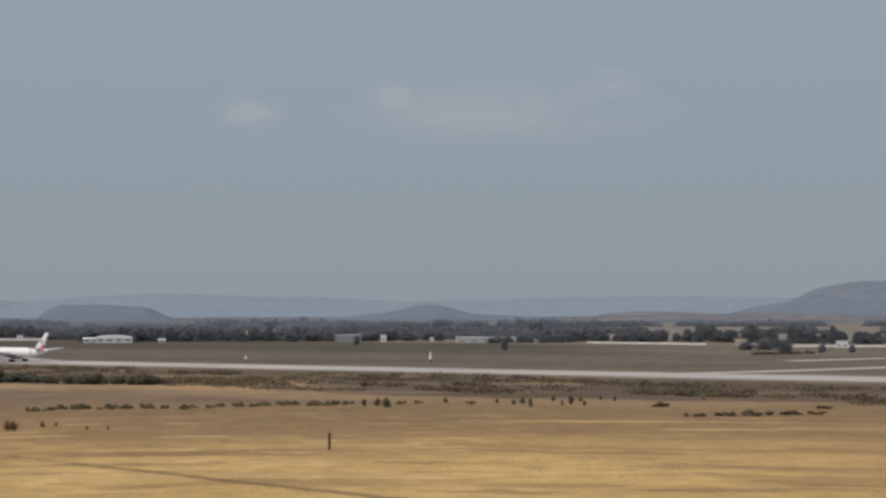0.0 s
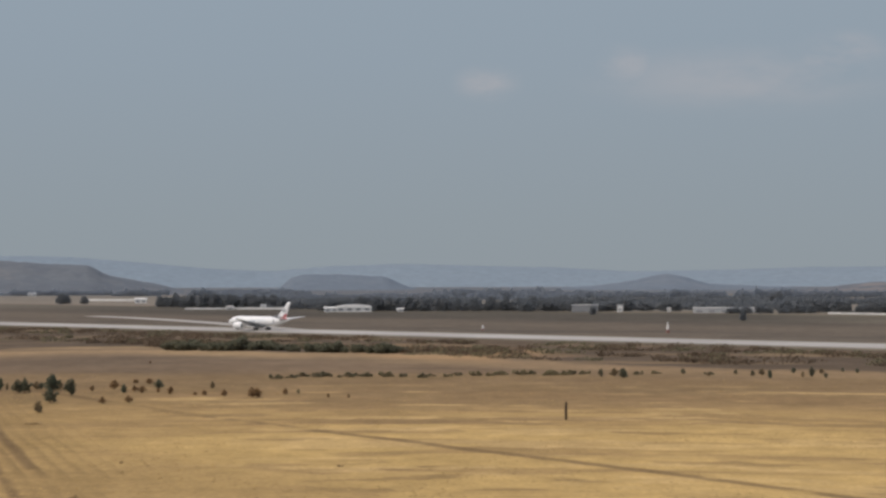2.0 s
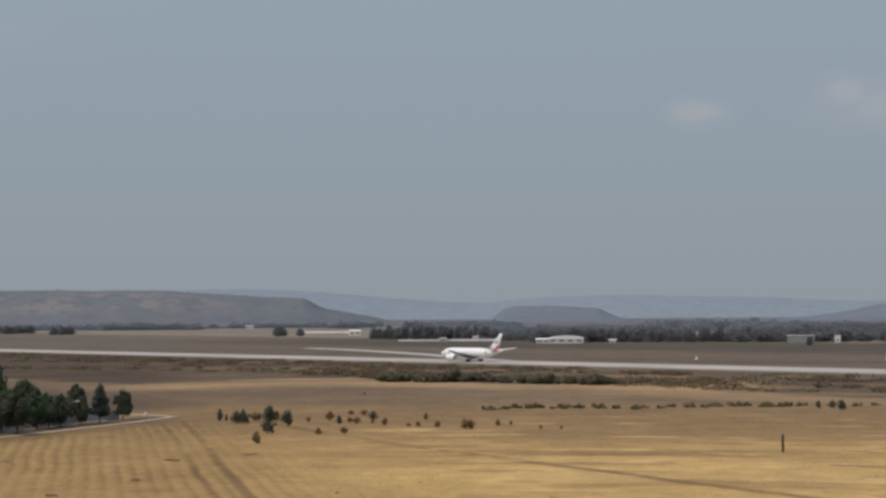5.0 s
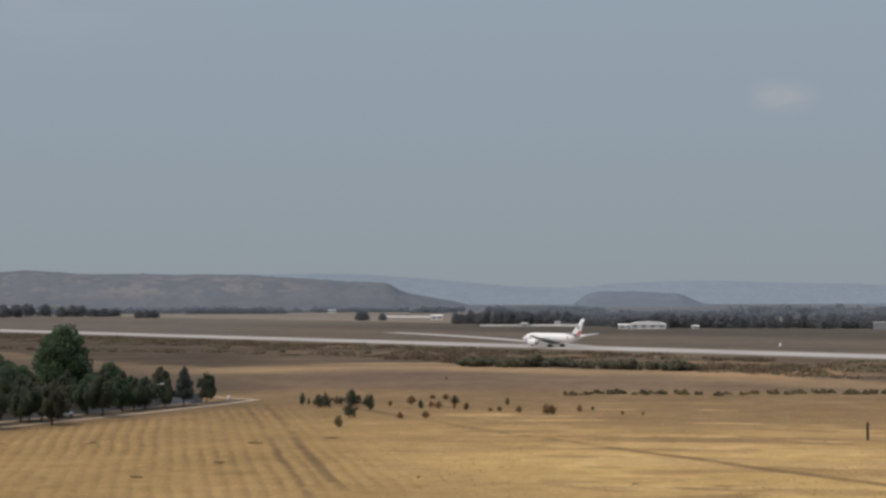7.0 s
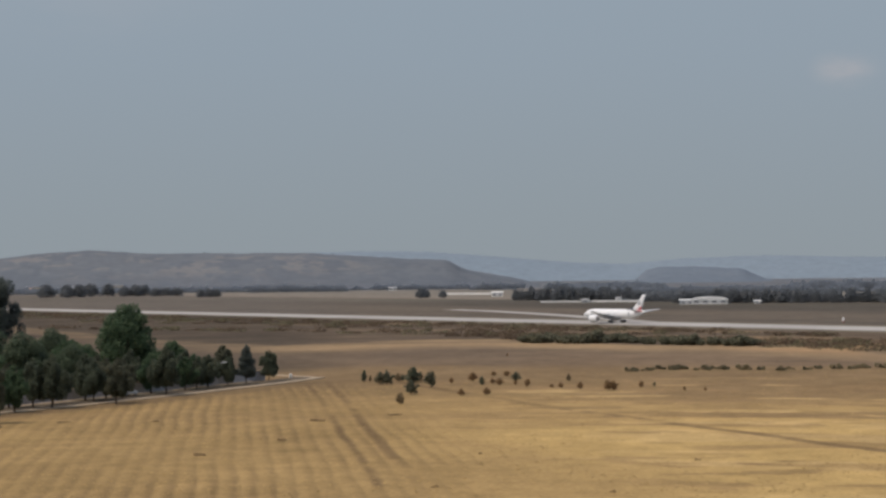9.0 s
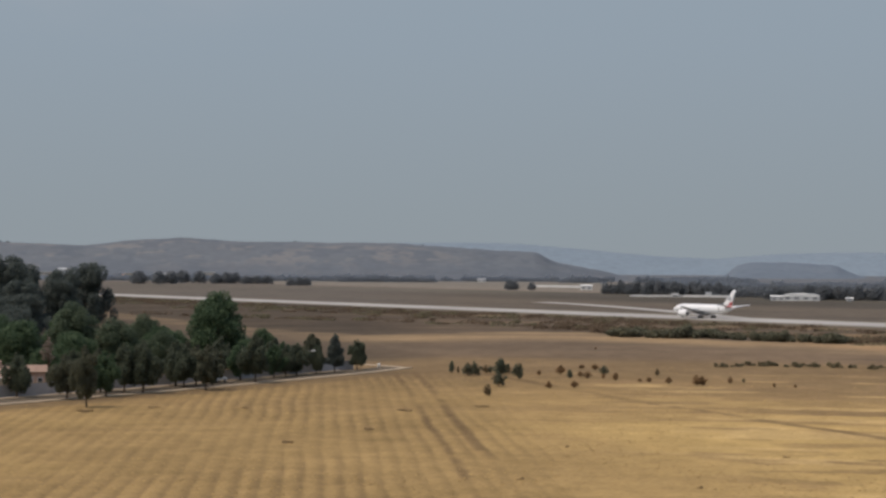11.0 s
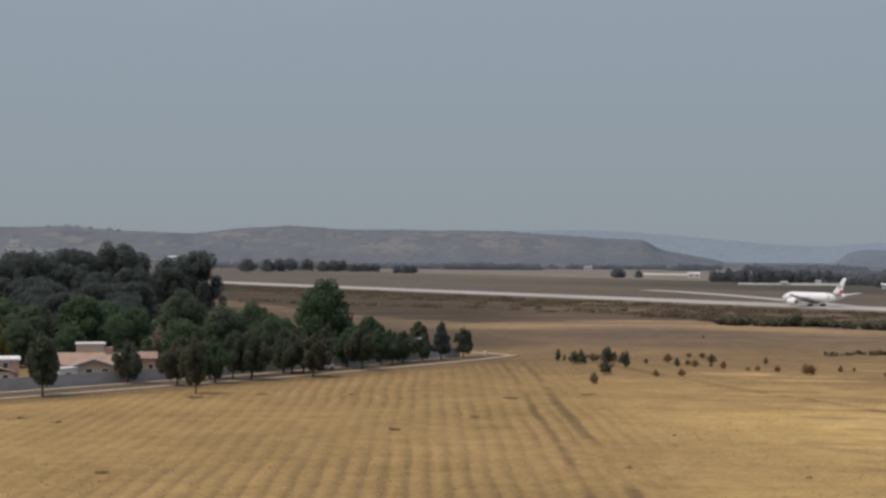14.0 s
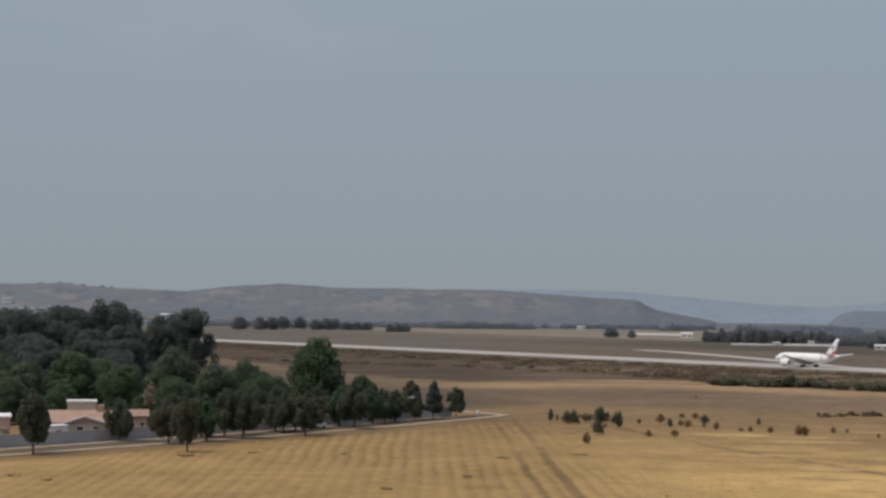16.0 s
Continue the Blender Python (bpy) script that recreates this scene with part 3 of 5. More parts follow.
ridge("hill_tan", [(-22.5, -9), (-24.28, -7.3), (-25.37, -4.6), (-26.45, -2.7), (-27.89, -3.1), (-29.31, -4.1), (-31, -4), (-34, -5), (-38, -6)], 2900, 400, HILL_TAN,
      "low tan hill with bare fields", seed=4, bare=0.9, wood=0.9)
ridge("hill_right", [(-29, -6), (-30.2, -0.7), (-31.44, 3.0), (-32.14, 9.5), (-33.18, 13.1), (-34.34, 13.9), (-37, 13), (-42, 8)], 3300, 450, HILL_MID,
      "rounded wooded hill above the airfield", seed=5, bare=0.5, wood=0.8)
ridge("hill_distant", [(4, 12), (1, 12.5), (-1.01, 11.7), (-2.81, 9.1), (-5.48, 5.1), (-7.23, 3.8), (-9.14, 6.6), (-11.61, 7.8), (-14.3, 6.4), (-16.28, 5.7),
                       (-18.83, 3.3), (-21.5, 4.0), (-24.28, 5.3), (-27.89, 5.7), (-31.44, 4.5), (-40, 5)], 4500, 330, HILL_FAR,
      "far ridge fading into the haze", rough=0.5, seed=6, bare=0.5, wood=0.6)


# ---------------------------------------------------------------- trees and bushes
def tree(kind, height, width, trunk_h, mat, label, seed, count, size, shape="oval", core=0.3, lift=0.25):
    r = random.Random(seed)
    root = new(kind)
    root.empty_display_size = 0.5
    lean = Vector((r.uniform(-0.1, 0.1), r.uniform(-0.1, 0.1), 0)) * height * 0.3
    rt = max(0.03, height * 0.022)
    pts = [Vector((0, 0, -0.25)), Vector((0, 0, 0.1)) + lean * 0.05, Vector((0, 0, trunk_h)) + lean * 0.4, Vector((0, 0, height * 0.8)) + lean]
    pieces = [tube(pts, [rt * 1.5, rt * 1.15, rt * 0.8, rt * 0.2])]
    for k in range(5):
        a = k * 2.4 + r.random()
        z0 = trunk_h * r.uniform(0.85, 1.3)
        out = width * r.uniform(0.22, 0.36)
        pieces.append(tube([(lean.x * 0.4, lean.y * 0.4, z0), (math.cos(a) * out * 0.5, math.sin(a) * out * 0.5, z0 + height * 0.1),
                            (math.cos(a) * out, math.sin(a) * out, z0 + height * r.uniform(0.2, 0.36))], [rt * 0.5, rt * 0.34, rt * 0.1], 5))
    part("trunk", mesh_from("trunk", *join(*pieces), BARK, True), root, "brown bark trunk with limbs")
    blobs, ch = [], height - trunk_h
    if shape == "oval":
        lobes, base = 26, trunk_h + ch * 0.46
        blobs.append((lean.x, lean.y, base - ch * 0.04, width * 0.22, width * 0.22, ch * 0.36))
        for k in range(lobes):
            a, t = k * 2.4 + r.random(), -0.95 + 2.1 * (k + r.random()) / lobes
            taper = 1 - 0.62 * max(t, 0) ** 1.1
            o = width * 0.38 * math.sqrt(max(0.05, 1 - 0.75 * t * t)) * r.uniform(0.35, 1.3) * taper
            q = width * r.uniform(0.085, 0.19) * taper
            blobs.append((lean.x + math.cos(a) * o, lean.y + math.sin(a) * o, base + t * ch * 0.40 + r.uniform(-0.04, 0.04) * ch, q, q, min(q, ch * 0.3) * r.uniform(0.8, 1.5)))
    elif shape == "spire":
        for k in range(12):
            t = k / 11
            o, a = width * 0.24 * (1 - t) ** 0.7, k * 2.4 + r.random()
            q = width * (0.27 * (1 - t) ** 0.42 + 0.04) * r.uniform(0.85, 1.15)
            blobs.append((math.cos(a) * o, math.sin(a) * o, trunk_h + ch * (0.14 + 0.80 * t), q, q, ch * 0.12))
        blobs.append((0, 0, trunk_h + ch * 0.36, width * 0.27, width * 0.27, ch * 0.34))
    elif shape == "dome":
        blobs.append((0, 0, trunk_h + ch * 0.38, width * 0.34, width * 0.34, ch * 0.40))
        for k in range(24):
            a, t = k * 2.4 + r.random() * 0.5, -0.95 + 1.95 * (k + r.random()) / 24
            o = width * 0.37 * math.sqrt(max(0.03, 1 - (max(t, 0) ** 1.15))) * r.uniform(0.7, 1.05)
            q = width * r.uniform(0.10, 0.20)
            blobs.append((math.cos(a) * o, math.sin(a) * o, trunk_h + ch * 0.44 + t * ch * 0.42, q, q, q * 0.95))
    else:  # ragged: uneven plumes
        for k in range(46):
            a, t = k * 2.4 + r.random(), (k + 0.5) / 46
            o = width * 0.42 * r.uniform(0.15, 1.0) * (1.05 - 0.45 * t)
            q = width * r.uniform(0.075, 0.135)
            blobs.append((math.cos(a) * o, math.sin(a) * o, trunk_h + ch * (0.06 + 0.86 * t), q, q, q * r.uniform(0.9, 1.6)))
    part("crown", mesh_from("crown", *leaves(blobs, count, size, seed, core, lift), mat, core > 0.8), root)
    return tagged(root, label, "tree")


def plant(builders, rows, group="", seed=1):
    """Plants rows of (x, y, height, width): each builder makes one tree of a nominal size, which is then copied."""
    r = random.Random(seed)
    made = {}
    for k, (x, y, h, w) in enumerate(rows):
        v = (k * 7 + k // 3) % len(builders)
        make, nh, nw = builders[v]
        z = float(plain_height(np.array(x), np.array(y)))
        m = pose(x, y, z - 0.03, 0, 0, r.uniform(0, 360)) @ Matrix.Diagonal((w / nw, w / nw, h / nh, 1))
        if v not in made:
            made[v] = make()
            if group:
                made[v]["group"] = group
            made[v].matrix_basis = m
        else:
            src = made[v]
            ob = copy_thing(src, Matrix.Identity(4))
            ob.matrix_basis = m


STREET_LABEL = "dark green street tree with rounded crown beside the kerb"
street_kinds = [(lambda k=k, sh=sh, m=m: tree("street_tree", 7.2, 5.4, 1.35, m, STREET_LABEL, 100 + k, 9000, 0.17, sh, 0), 7.2, 5.4)
                for k, (sh, m) in enumerate((("oval", LEAF_DARK), ("oval", LEAF_MID), ("oval", LEAF_OLIVE), ("oval", LEAF_DARK)))]
STREET = [(-82.8, 260.6, 9.7, 6.8), (-77.3, 288.6, 7.0, 6.2), (-68.2, 285.4, 7.1, 7.0), (-61.6, 270.2, 9.2, 5.4), (-63.2, 291.5, 7.5, 6.6), (-61.7, 298.5, 8.2, 6.6),
          (-58.6, 299.1, 8.8, 7.0), (-56.2, 316.8, 8.0, 6.9), (-56.9, 330.9, 7.3, 6.6), (-49.4, 308.0, 7.7, 6.3), (-46.9, 333.2, 7.3, 7.0), (-43.3, 327.5, 8.9, 7.2),
          (-43.2, 355.2, 7.1, 6.6), (-38.0, 349.1, 6.2, 6.6), (-52.5, 316.5, 7.3, 6.2), (-66.0, 300.0, 7.3, 6.2), (-41.0, 352.5, 6.5, 6.2), (-45.5, 345.0, 7.3, 5.8), (-51.5, 338.0, 8.0, 6.3), (-72.0, 305.0, 6.8, 5.8), (-50.5, 325.0, 6.8, 5.8), (-47.0, 338.5, 6.6, 5.6), (-41.5, 341.0, 6.4, 5.4), (-54.0, 312.5, 7.2, 5.8), (-39.8, 345.5, 6.0, 5.0), (-34.8, 355.5, 5.6, 4.6), (-60.0, 307.0, 6.8, 5.6)]
plant(street_kinds, [(x, y, h * 1.08, w * 0.84) for x, y, h, w in STREET], "street trees along the kerb", seed=2)
# the last three of the row: a broad one, a slim ragged one and a pyramid
for row, sh, leaf_mat, sd in (((-36.6, 366.4, 8.3, 5.8), "oval", LEAF_OLIVE, 120), ((-31.3, 358.0, 7.9, 4.6), "spire", LEAF_EUC, 121), ((-27.6, 368.6, 6.9, 4.7), "oval", LEAF_DARK, 124)):
    plant([(lambda sh=sh, leaf_mat=leaf_mat, sd=sd: tree("street_tree", 7.2, 5.4, 1.15, leaf_mat, "dark green street tree at the end of the row", sd, 8000, 0.16, sh, 0), 7.2, 5.4)],
          [row], "street trees along the kerb", seed=sd)

garden_kinds = [(lambda k=k, m=m: tree("garden_tree", 13.0, 11.0, 0.9, m, "broad dense green tree behind the garden wall", 130 + k, 15000, 0.23, "dome", 0), 13.0, 11.0)
                for k, m in enumerate((LEAF_MID, LEAF_GARDEN, LEAF_MID))]
GARDEN = [(-56.9, 369.6, 17.4, 14.6), (-85.3, 362.8, 14.0, 11.5), (-47.7, 371.9, 8.9, 6.4), (-75.2, 355.8, 11.0, 11.0), (-81.0, 321.5, 6.8, 6.6), (-69.5, 372.6, 9.6, 8.6), (-91.1, 342.1, 11.6, 10.6),
          (-102.7, 348.8, 14.1, 14.5), (-112.3, 346.5, 11.2, 14.0), (-97.0, 322.0, 8.5, 9.0), (-64.0, 345.0, 9.0, 8.0), (-121.0, 355.0, 13.0, 13.0), (-108.0, 325.0, 9.0, 9.0), (-79.0, 335.0, 9.5, 9.5), (-64.5, 362.0, 9.0, 9.0), (-48.5, 361.0, 7.5, 7.0), (-90.0, 375.0, 12.5, 12.0), (-75.0, 384.0, 11.0, 10.5), (-104.0, 372.0, 12.0, 12.0)]
plant(garden_kinds, GARDEN, "garden trees", seed=3)
LEAF_PALE = material("leaf_dry_pinkish", (0.25, 0.20, 0.16), (0.34, 0.27, 0.22), 0.4, 0.9, per="island", vary=0.2, leaf=0.5)
plant([(lambda: tree("garden_tree", 9.4, 2.6, 4.2, LEAF_PALE, "slim half-bare garden tree with pale dry leaves", 138, 900, 0.13, "oval", 0), 9.4, 2.6)], [(-78.9, 316.3, 9.4, 2.6)], "garden trees", seed=32)
LEAF_YELLOW = material("leaf_yellow_green", (0.20, 0.175, 0.045), (0.27, 0.23, 0.065), 0.4, 0.8, per="island", vary=0.14, leaf=0.4)
plant([(lambda: tree("garden_tree", 10.5, 5.0, 1.2, LEAF_YELLOW, "yellow-green garden tree between the houses", 139, 6000, 0.2, "oval", 0), 10.5, 5.0)], [(-107.6, 312.0, 10.5, 4.6)], "garden trees", seed=31)

euc_kinds = [(lambda k=k: tree("eucalyptus_tree", 22.0, 23.0, 0.6, LEAF_EUC, "tall dark ragged tree at the edge of the houses", 150 + k, 17000, 0.36, "ragged", 0), 22.0, 23.0) for k in range(3)]
EUCALYPTUS = [(-149.7, 662.8, 21.5, 23.8), (-152.3, 628.7, 16.5, 17.0), (-161.8, 595.3, 23.6, 25.5), (-168.7, 565.7, 22.4, 23.5), (-174.9, 538.8, 20.5, 24.0), (-187.8, 534.6, 19.5, 23.0),
              (-150.0, 560.0, 16.0, 20.0), (-205.0, 560.0, 22.0, 24.0), (-138.0, 520.0, 13.0, 18.0), (-160.0, 500.0, 14.0, 20.0), (-128.0, 470.0, 11.0, 16.0), (-145.0, 450.0, 12.0, 17.0),
              (-118.0, 420.0, 10.0, 13.0), (-100.0, 415.0, 10.0, 12.0), (-132.0, 410.0, 11.0, 14.0), (-156.0, 640.0, 19.0, 22.0), (-163.0, 615.0, 21.0, 22.0), (-175.0, 585.0, 22.0, 24.0), (-186.0, 610.0, 22.0, 26.0), (-142.0, 500.0, 13.0, 18.0), (-152.0, 530.0, 15.0, 19.0), (-120.0, 445.0, 10.5, 15.0), (-108.0, 395.0, 10.0, 13.0), (-178.0, 500.0, 17.0, 22.0), (-160.0, 470.0, 14.0, 20.0)]
EUCALYPTUS += [(-172.0, 630.0, 20.0, 24.0), (-184.0, 560.0, 20.0, 24.0), (-196.0, 585.0, 21.0, 25.0), (-166.0, 545.0, 18.0, 22.0), (-190.0, 510.0, 17.0, 22.0), (-172.0, 480.0, 15.0, 20.0), (-150.0, 478.0, 13.0, 18.0), (-135.0, 440.0, 11.0, 16.0)]
plant(euc_kinds, EUCALYPTUS, "tall trees beyond the houses", seed=4)

sap_kinds = [(lambda k=k, sh=sh, m=m: tree("sapling", 2.4, 1.8, 0.22, m, "small dusty green sapling standing in dry grass", 170 + k, 700, 0.11, sh), 2.4, 1.8)
             for k, (sh, m) in enumerate((("oval", LEAF_DARK), ("oval", LEAF_DRY), ("oval", LEAF_OLIVE), ("spire", LEAF_DRY)))]
SAPLINGS = [(-7.8, 362.5, 2.8, 1.8), (-6.5, 362.3, 1.5, 1.0), (-4.4, 353.0, 3.0, 2.3), (-3.0, 352.8, 3.2, 2.9), (-0.9, 363.7, 1.9, 1.6), (0.0, 363.6, 1.7, 1.2), (2.1, 357.8, 3.7, 3.9),
            (3.5, 363.2, 1.9, 2.7), (1.6, 321.4, 3.0, 2.9), (5.6, 343.3, 3.5, 2.9), (-0.4, 299.4, 2.2, 1.7), (9.9, 357.0, 1.2, 1.2), (10.5, 317.6, 1.4, 1.6),
            (15.2, 320.1, 1.4, 1.7), (14.3, 360.2, 2.0, 2.7), (15.6, 347.4, 1.9, 1.8), (17.8, 350.7, 1.4, 1.2), (18.9, 347.1, 1.5, 2.0), (19.6, 379.5, 1.0, 1.6), (22.1, 375.1, 1.4, 1.7)]
SAPLINGS_B = [(23.2, 361.2, 2.0, 2.2), (22.1, 346.8, 1.1, 1.0), (24.1, 341.4, 1.7, 1.6), (28.4, 337.7, 0.7, 1.2), (30.1, 337.5, 1.1, 1.3), (33.6, 358.3, 1.5, 1.4), (33.3, 332.3, 1.4, 1.6),
              (37.9, 327.1, 2.1, 2.0), (38.9, 327.0, 2.0, 2.0), (45.0, 334.4, 1.4, 1.2), (48.0, 337.4, 0.9, 0.7), (51.6, 324.3, 0.9, 0.8), (55.1, 322.4, 0.8, 0.7), (27.6, 465.7, 0.9, 0.7)]
SAPLINGS_C = [(121.3, 377.3, 2.0, 1.4), (124.7, 378.3, 2.0, 2.0), (124.5, 371.1, 2.4, 2.6), (142.8, 383.2, 1.5, 1.3), (144.7, 372.1, 1.1, 0.8), (153.6, 378.5, 1.3, 1.0), (154.3, 370.5, 1.5, 1.2),
              (158.0, 374.0, 1.7, 1.6), (154.3, 360.6, 2.1, 1.6), (168.3, 380.1, 1.4, 1.6), (162.5, 362.0, 1.5, 0.9), (166.1, 365.4, 2.4, 1.6), (167.0, 360.0, 1.4, 1.0),
              (173.1, 375.3, 1.4, 1.2), (180.6, 380.2, 1.2, 0.8), (181.4, 374.4, 1.4, 1.0), (201.5, 368.3, 1.2, 0.9)]
rust_kinds = [(lambda k=k, sh=sh: tree("sapling", 2.4, 1.8, 0.3, LEAF_RUST, "small rust-brown drying sapling standing in dry grass", 190 + k, 620, 0.11, sh), 2.4, 1.8)
              for k, sh in enumerate(("oval", "spire", "oval"))]
rusty = [p for k, p in enumerate(SAPLINGS + SAPLINGS_B) if k > 9 and k % 5 != 0]
plant(sap_kinds, [p for p in SAPLINGS + SAPLINGS_B if p not in rusty] + SAPLINGS_C, "saplings in the dry field", seed=5)
plant(rust_kinds, rusty, "saplings in the dry field", seed=25)


def bush(mat, seed, label, loose=False):
    """A low spreading bush, nominally 6 m wide and 3 m high, on several short stems."""
    r = random.Random(seed)
    root = new("bush")
    stems = [tube([(r.uniform(-0.4, 0.4), r.uniform(-0.4, 0.4), -0.2), (math.cos(k * 2.1) * 0.8, math.sin(k * 2.1) * 0.8, 0.9), (math.cos(k * 2.1) * 1.6, math.sin(k * 2.1) * 1.6, 1.7)],
                  [0.08, 0.06, 0.02], 5) for k in range(5)]
    part("stems", mesh_from("stems", *join(*stems), BARK), root)
    blobs = []
    for k in range(11):
        a, o = k * 2.4 + r.random(), 2.1 * math.sqrt(r.random())
        q = r.uniform(0.7, 1.15)
        blobs.append((math.cos(a) * o, math.sin(a) * o, q * 0.7 + r.uniform(0, 1.2) * (1 - o / 2.6), q, q, q * 0.8))
    if loose:
        blobs = [(x * 1.25, y * 1.25, z * 0.6 + (0.9 if k % 4 == 0 else 0.0), a * r.uniform(0.5, 0.9), b * r.uniform(0.5, 0.9), c * r.uniform(0.6, 1.1)) for k, (x, y, z, a, b, c) in enumerate(blobs)]
    part("crown", mesh_from("crown", *leaves(blobs, 520 if loose else 2600, 0.30 if loose else 0.22, seed, 0 if loose else 0.45, 1.0), mat), root)
    return tagged(root, label, "bush")


HEDGE = [(42.5, 546.7, 4.5, 8.8), (50.6, 541.2, 4.3, 9.0), (59.1, 539.9, 5.3, 9.9), (67.2, 543.0, 4.9, 9.7), (74.1, 529.2, 2.9, 5.2), (79.3, 524.3, 4.2, 6.7), (85.3, 519.3, 4.3, 7.6),
         (91.9, 518.3, 3.9, 5.9), (97.9, 509.4, 5.2, 7.4), (103.0, 512.6, 3.1, 5.7), (63.0, 548.0, 3.9, 8.4), (46.0, 551.0, 3.9, 8.4), (54.8, 541.0, 4.4, 9.2), (38.5, 550.0, 3.1, 7.4), (71.0, 538.0, 3.4, 8.4), (82.5, 522.0, 3.6, 7.4), (95.0, 513.0, 3.6, 6.3)]
HEDGE += [(418.0, 712.0, 2.2, 10.0), (427.0, 713.0, 2.0, 10.5), (436.0, 713.0, 2.4, 10.0), (447.0, 716.0, 1.8, 8.0)]
plant([(lambda k=k: bush(HEDGE_GREEN, 200 + k, "dense dark green bush in a hedge near the runway"), 3.0, 6.0) for k in range(3)], HEDGE, "hedge near the runway", seed=6)
HEDGE_B = [(50.7, 389.3, 1.5, 3.9), (57.0, 395.0, 1.4, 4.5), (62.0, 394.5, 1.5, 4.7), (66.8, 391.2, 1.5, 5.2), (71.0, 391.0, 1.4, 3.6), (75.0, 389.6, 1.6, 3.8), (82.1, 384.2, 1.5, 2.9),
           (95.4, 388.9, 1.4, 3.4), (101.5, 390.0, 1.4, 3.6), (106.0, 389.6, 1.5, 3.9), (112.4, 386.2, 1.6, 5.1), (118.1, 387.6, 1.4, 4.2), (88.5, 386.5, 1.1, 2.4), (132.0, 384.0, 1.2, 3.0),
           (181.5, 351.3, 1.5, 5.0), (172.0, 318.0, 1.0, 5.0), (178.0, 317.0, 1.2, 6.0), (185.1, 316.2, 1.5, 7.0), (192.0, 315.0, 1.3, 6.0), (198.0, 314.0, 1.0, 5.0), (210.0, 330.0, 1.0, 5.0), (54.0, 391.0, 1.1, 3.0), (60.0, 391.5, 1.7, 2.6), (69.0, 394.0, 1.0, 3.4), (78.5, 388.0, 1.2, 2.6), (85.0, 389.0, 0.9, 3.0), (92.0, 391.0, 1.2, 2.4), (98.5, 387.0, 1.1, 2.6), (109.0, 391.0, 1.3, 2.8), (115.5, 385.0, 1.5, 2.4), (121.5, 389.0, 1.2, 3.0), (127.0, 386.0, 1.3, 2.4), (137.0, 386.0, 0.9, 3.2), (148.0, 380.0, 0.9, 3.0)]
plant([(lambda k=k: bush(WEED_GREEN if k % 2 else SCRUB_GREEN, 210 + k, "low dusty brown-green bush in the dry field", True), 3.0, 6.0) for k in range(5)], [p for p in HEDGE_B if p[0] < 165], "low bushes in the field", seed=7)
plant([(lambda k=k: bush(SCRUB, 220 + k, "low brown thorny bush in the dry field", True), 3.0, 6.0) for k in range(3)], [p for p in HEDGE_B if p[0] >= 165], "low bushes in the field", seed=27)

WEEDS = [(-75.0, 227.4, 0.4, 2.0), (-51.1, 270.0, 0.35, 2.2), (-68.7, 222.0, 0.35, 1.6), (-24.8, 219.0, 0.4, 2.2), (-48.5, 172.0, 0.5, 1.6), (-37.5, 269.7, 0.3, 1.8), (3.2, 182.0, 0.3, 1.2),
         (9.3, 214.6, 0.35, 0.6), (20.8, 175.8, 0.4, 0.7), (-12.9, 267.4, 0.35, 2.6), (-1.1, 276.1, 0.3, 2.8), (-16.0, 236.0, 0.35, 1.8), (34.0, 205.0, 0.3, 1.0), (-60.0, 262.0, 0.5, 3.0)]
WEED_DRY = material("weed_dry_brown", (0.270, 0.195, 0.112), (0.350, 0.252, 0.145), 0.4, 0.9, per="island", vary=0.15, leaf=0.5)
plant([(lambda k=k: bush(WEED_DRY, 230 + k, "low clump of dry brown weeds in the stubble", True), 3.0, 6.0) for k in range(2)], WEEDS, "weed clumps in the stubble", seed=17)


def scrub_band():
    """Uncounted scrub along the near edge of the runway strip."""
    r = np.random.default_rng(77)
    pieces = []
    while len(pieces) < 780:
        y = r.uniform(330, 1350)
        kind = r.random()
        bearing = -math.degrees(math.atan2(runway_x(y) - 100 / 0.8067, y))
        if kind < 0.62:      # a ragged chain along the lower edge
            d = scrub_edge(bearing) - r.triangular(4, 18, 44)
        else:                # scattered tufts nearer to the runway
            d = r.triangular(38, 52, 130)
        x = runway_x(y) - d / 0.8067
        bearing = -math.degrees(math.atan2(x, y))
        if abs(bearing + 9) > 30 or scrub_cover(np.array(x), np.array(y)) < 0.42 + 0.08 * r.random() or d > scrub_edge(bearing) - 2:
            continue
        if kind < 0.62 and bearing > -2.5 and r.random() < 0.75:
            continue
        w, h = r.uniform(2.5, 7.5), r.uniform(0.7, 2.3) * (1.0 if kind < 0.62 else 0.75)
        blobs = [(x + r.normal() * w * 0.5, y + r.normal() * w * 0.5, h * 0.3, w * 0.5, w * 0.5, h * r.uniform(0.4, 0.7)) for _ in range(4)]
        pieces.append(leaves(blobs, 150, 0.36, int(r.integers(1e6)), core=0, lift=1.2))
    third = len(pieces) // 3
    for k, m in enumerate((SCRUB, SCRUB_GREEN, SCRUB)):
        tagged(new("scrub", mesh_from("scrub", *join(*pieces[k * third:(k + 1) * third]), m)), "brown and dull green scrub along the runway edge", "scrub", kind="stuff")


scrub_band()

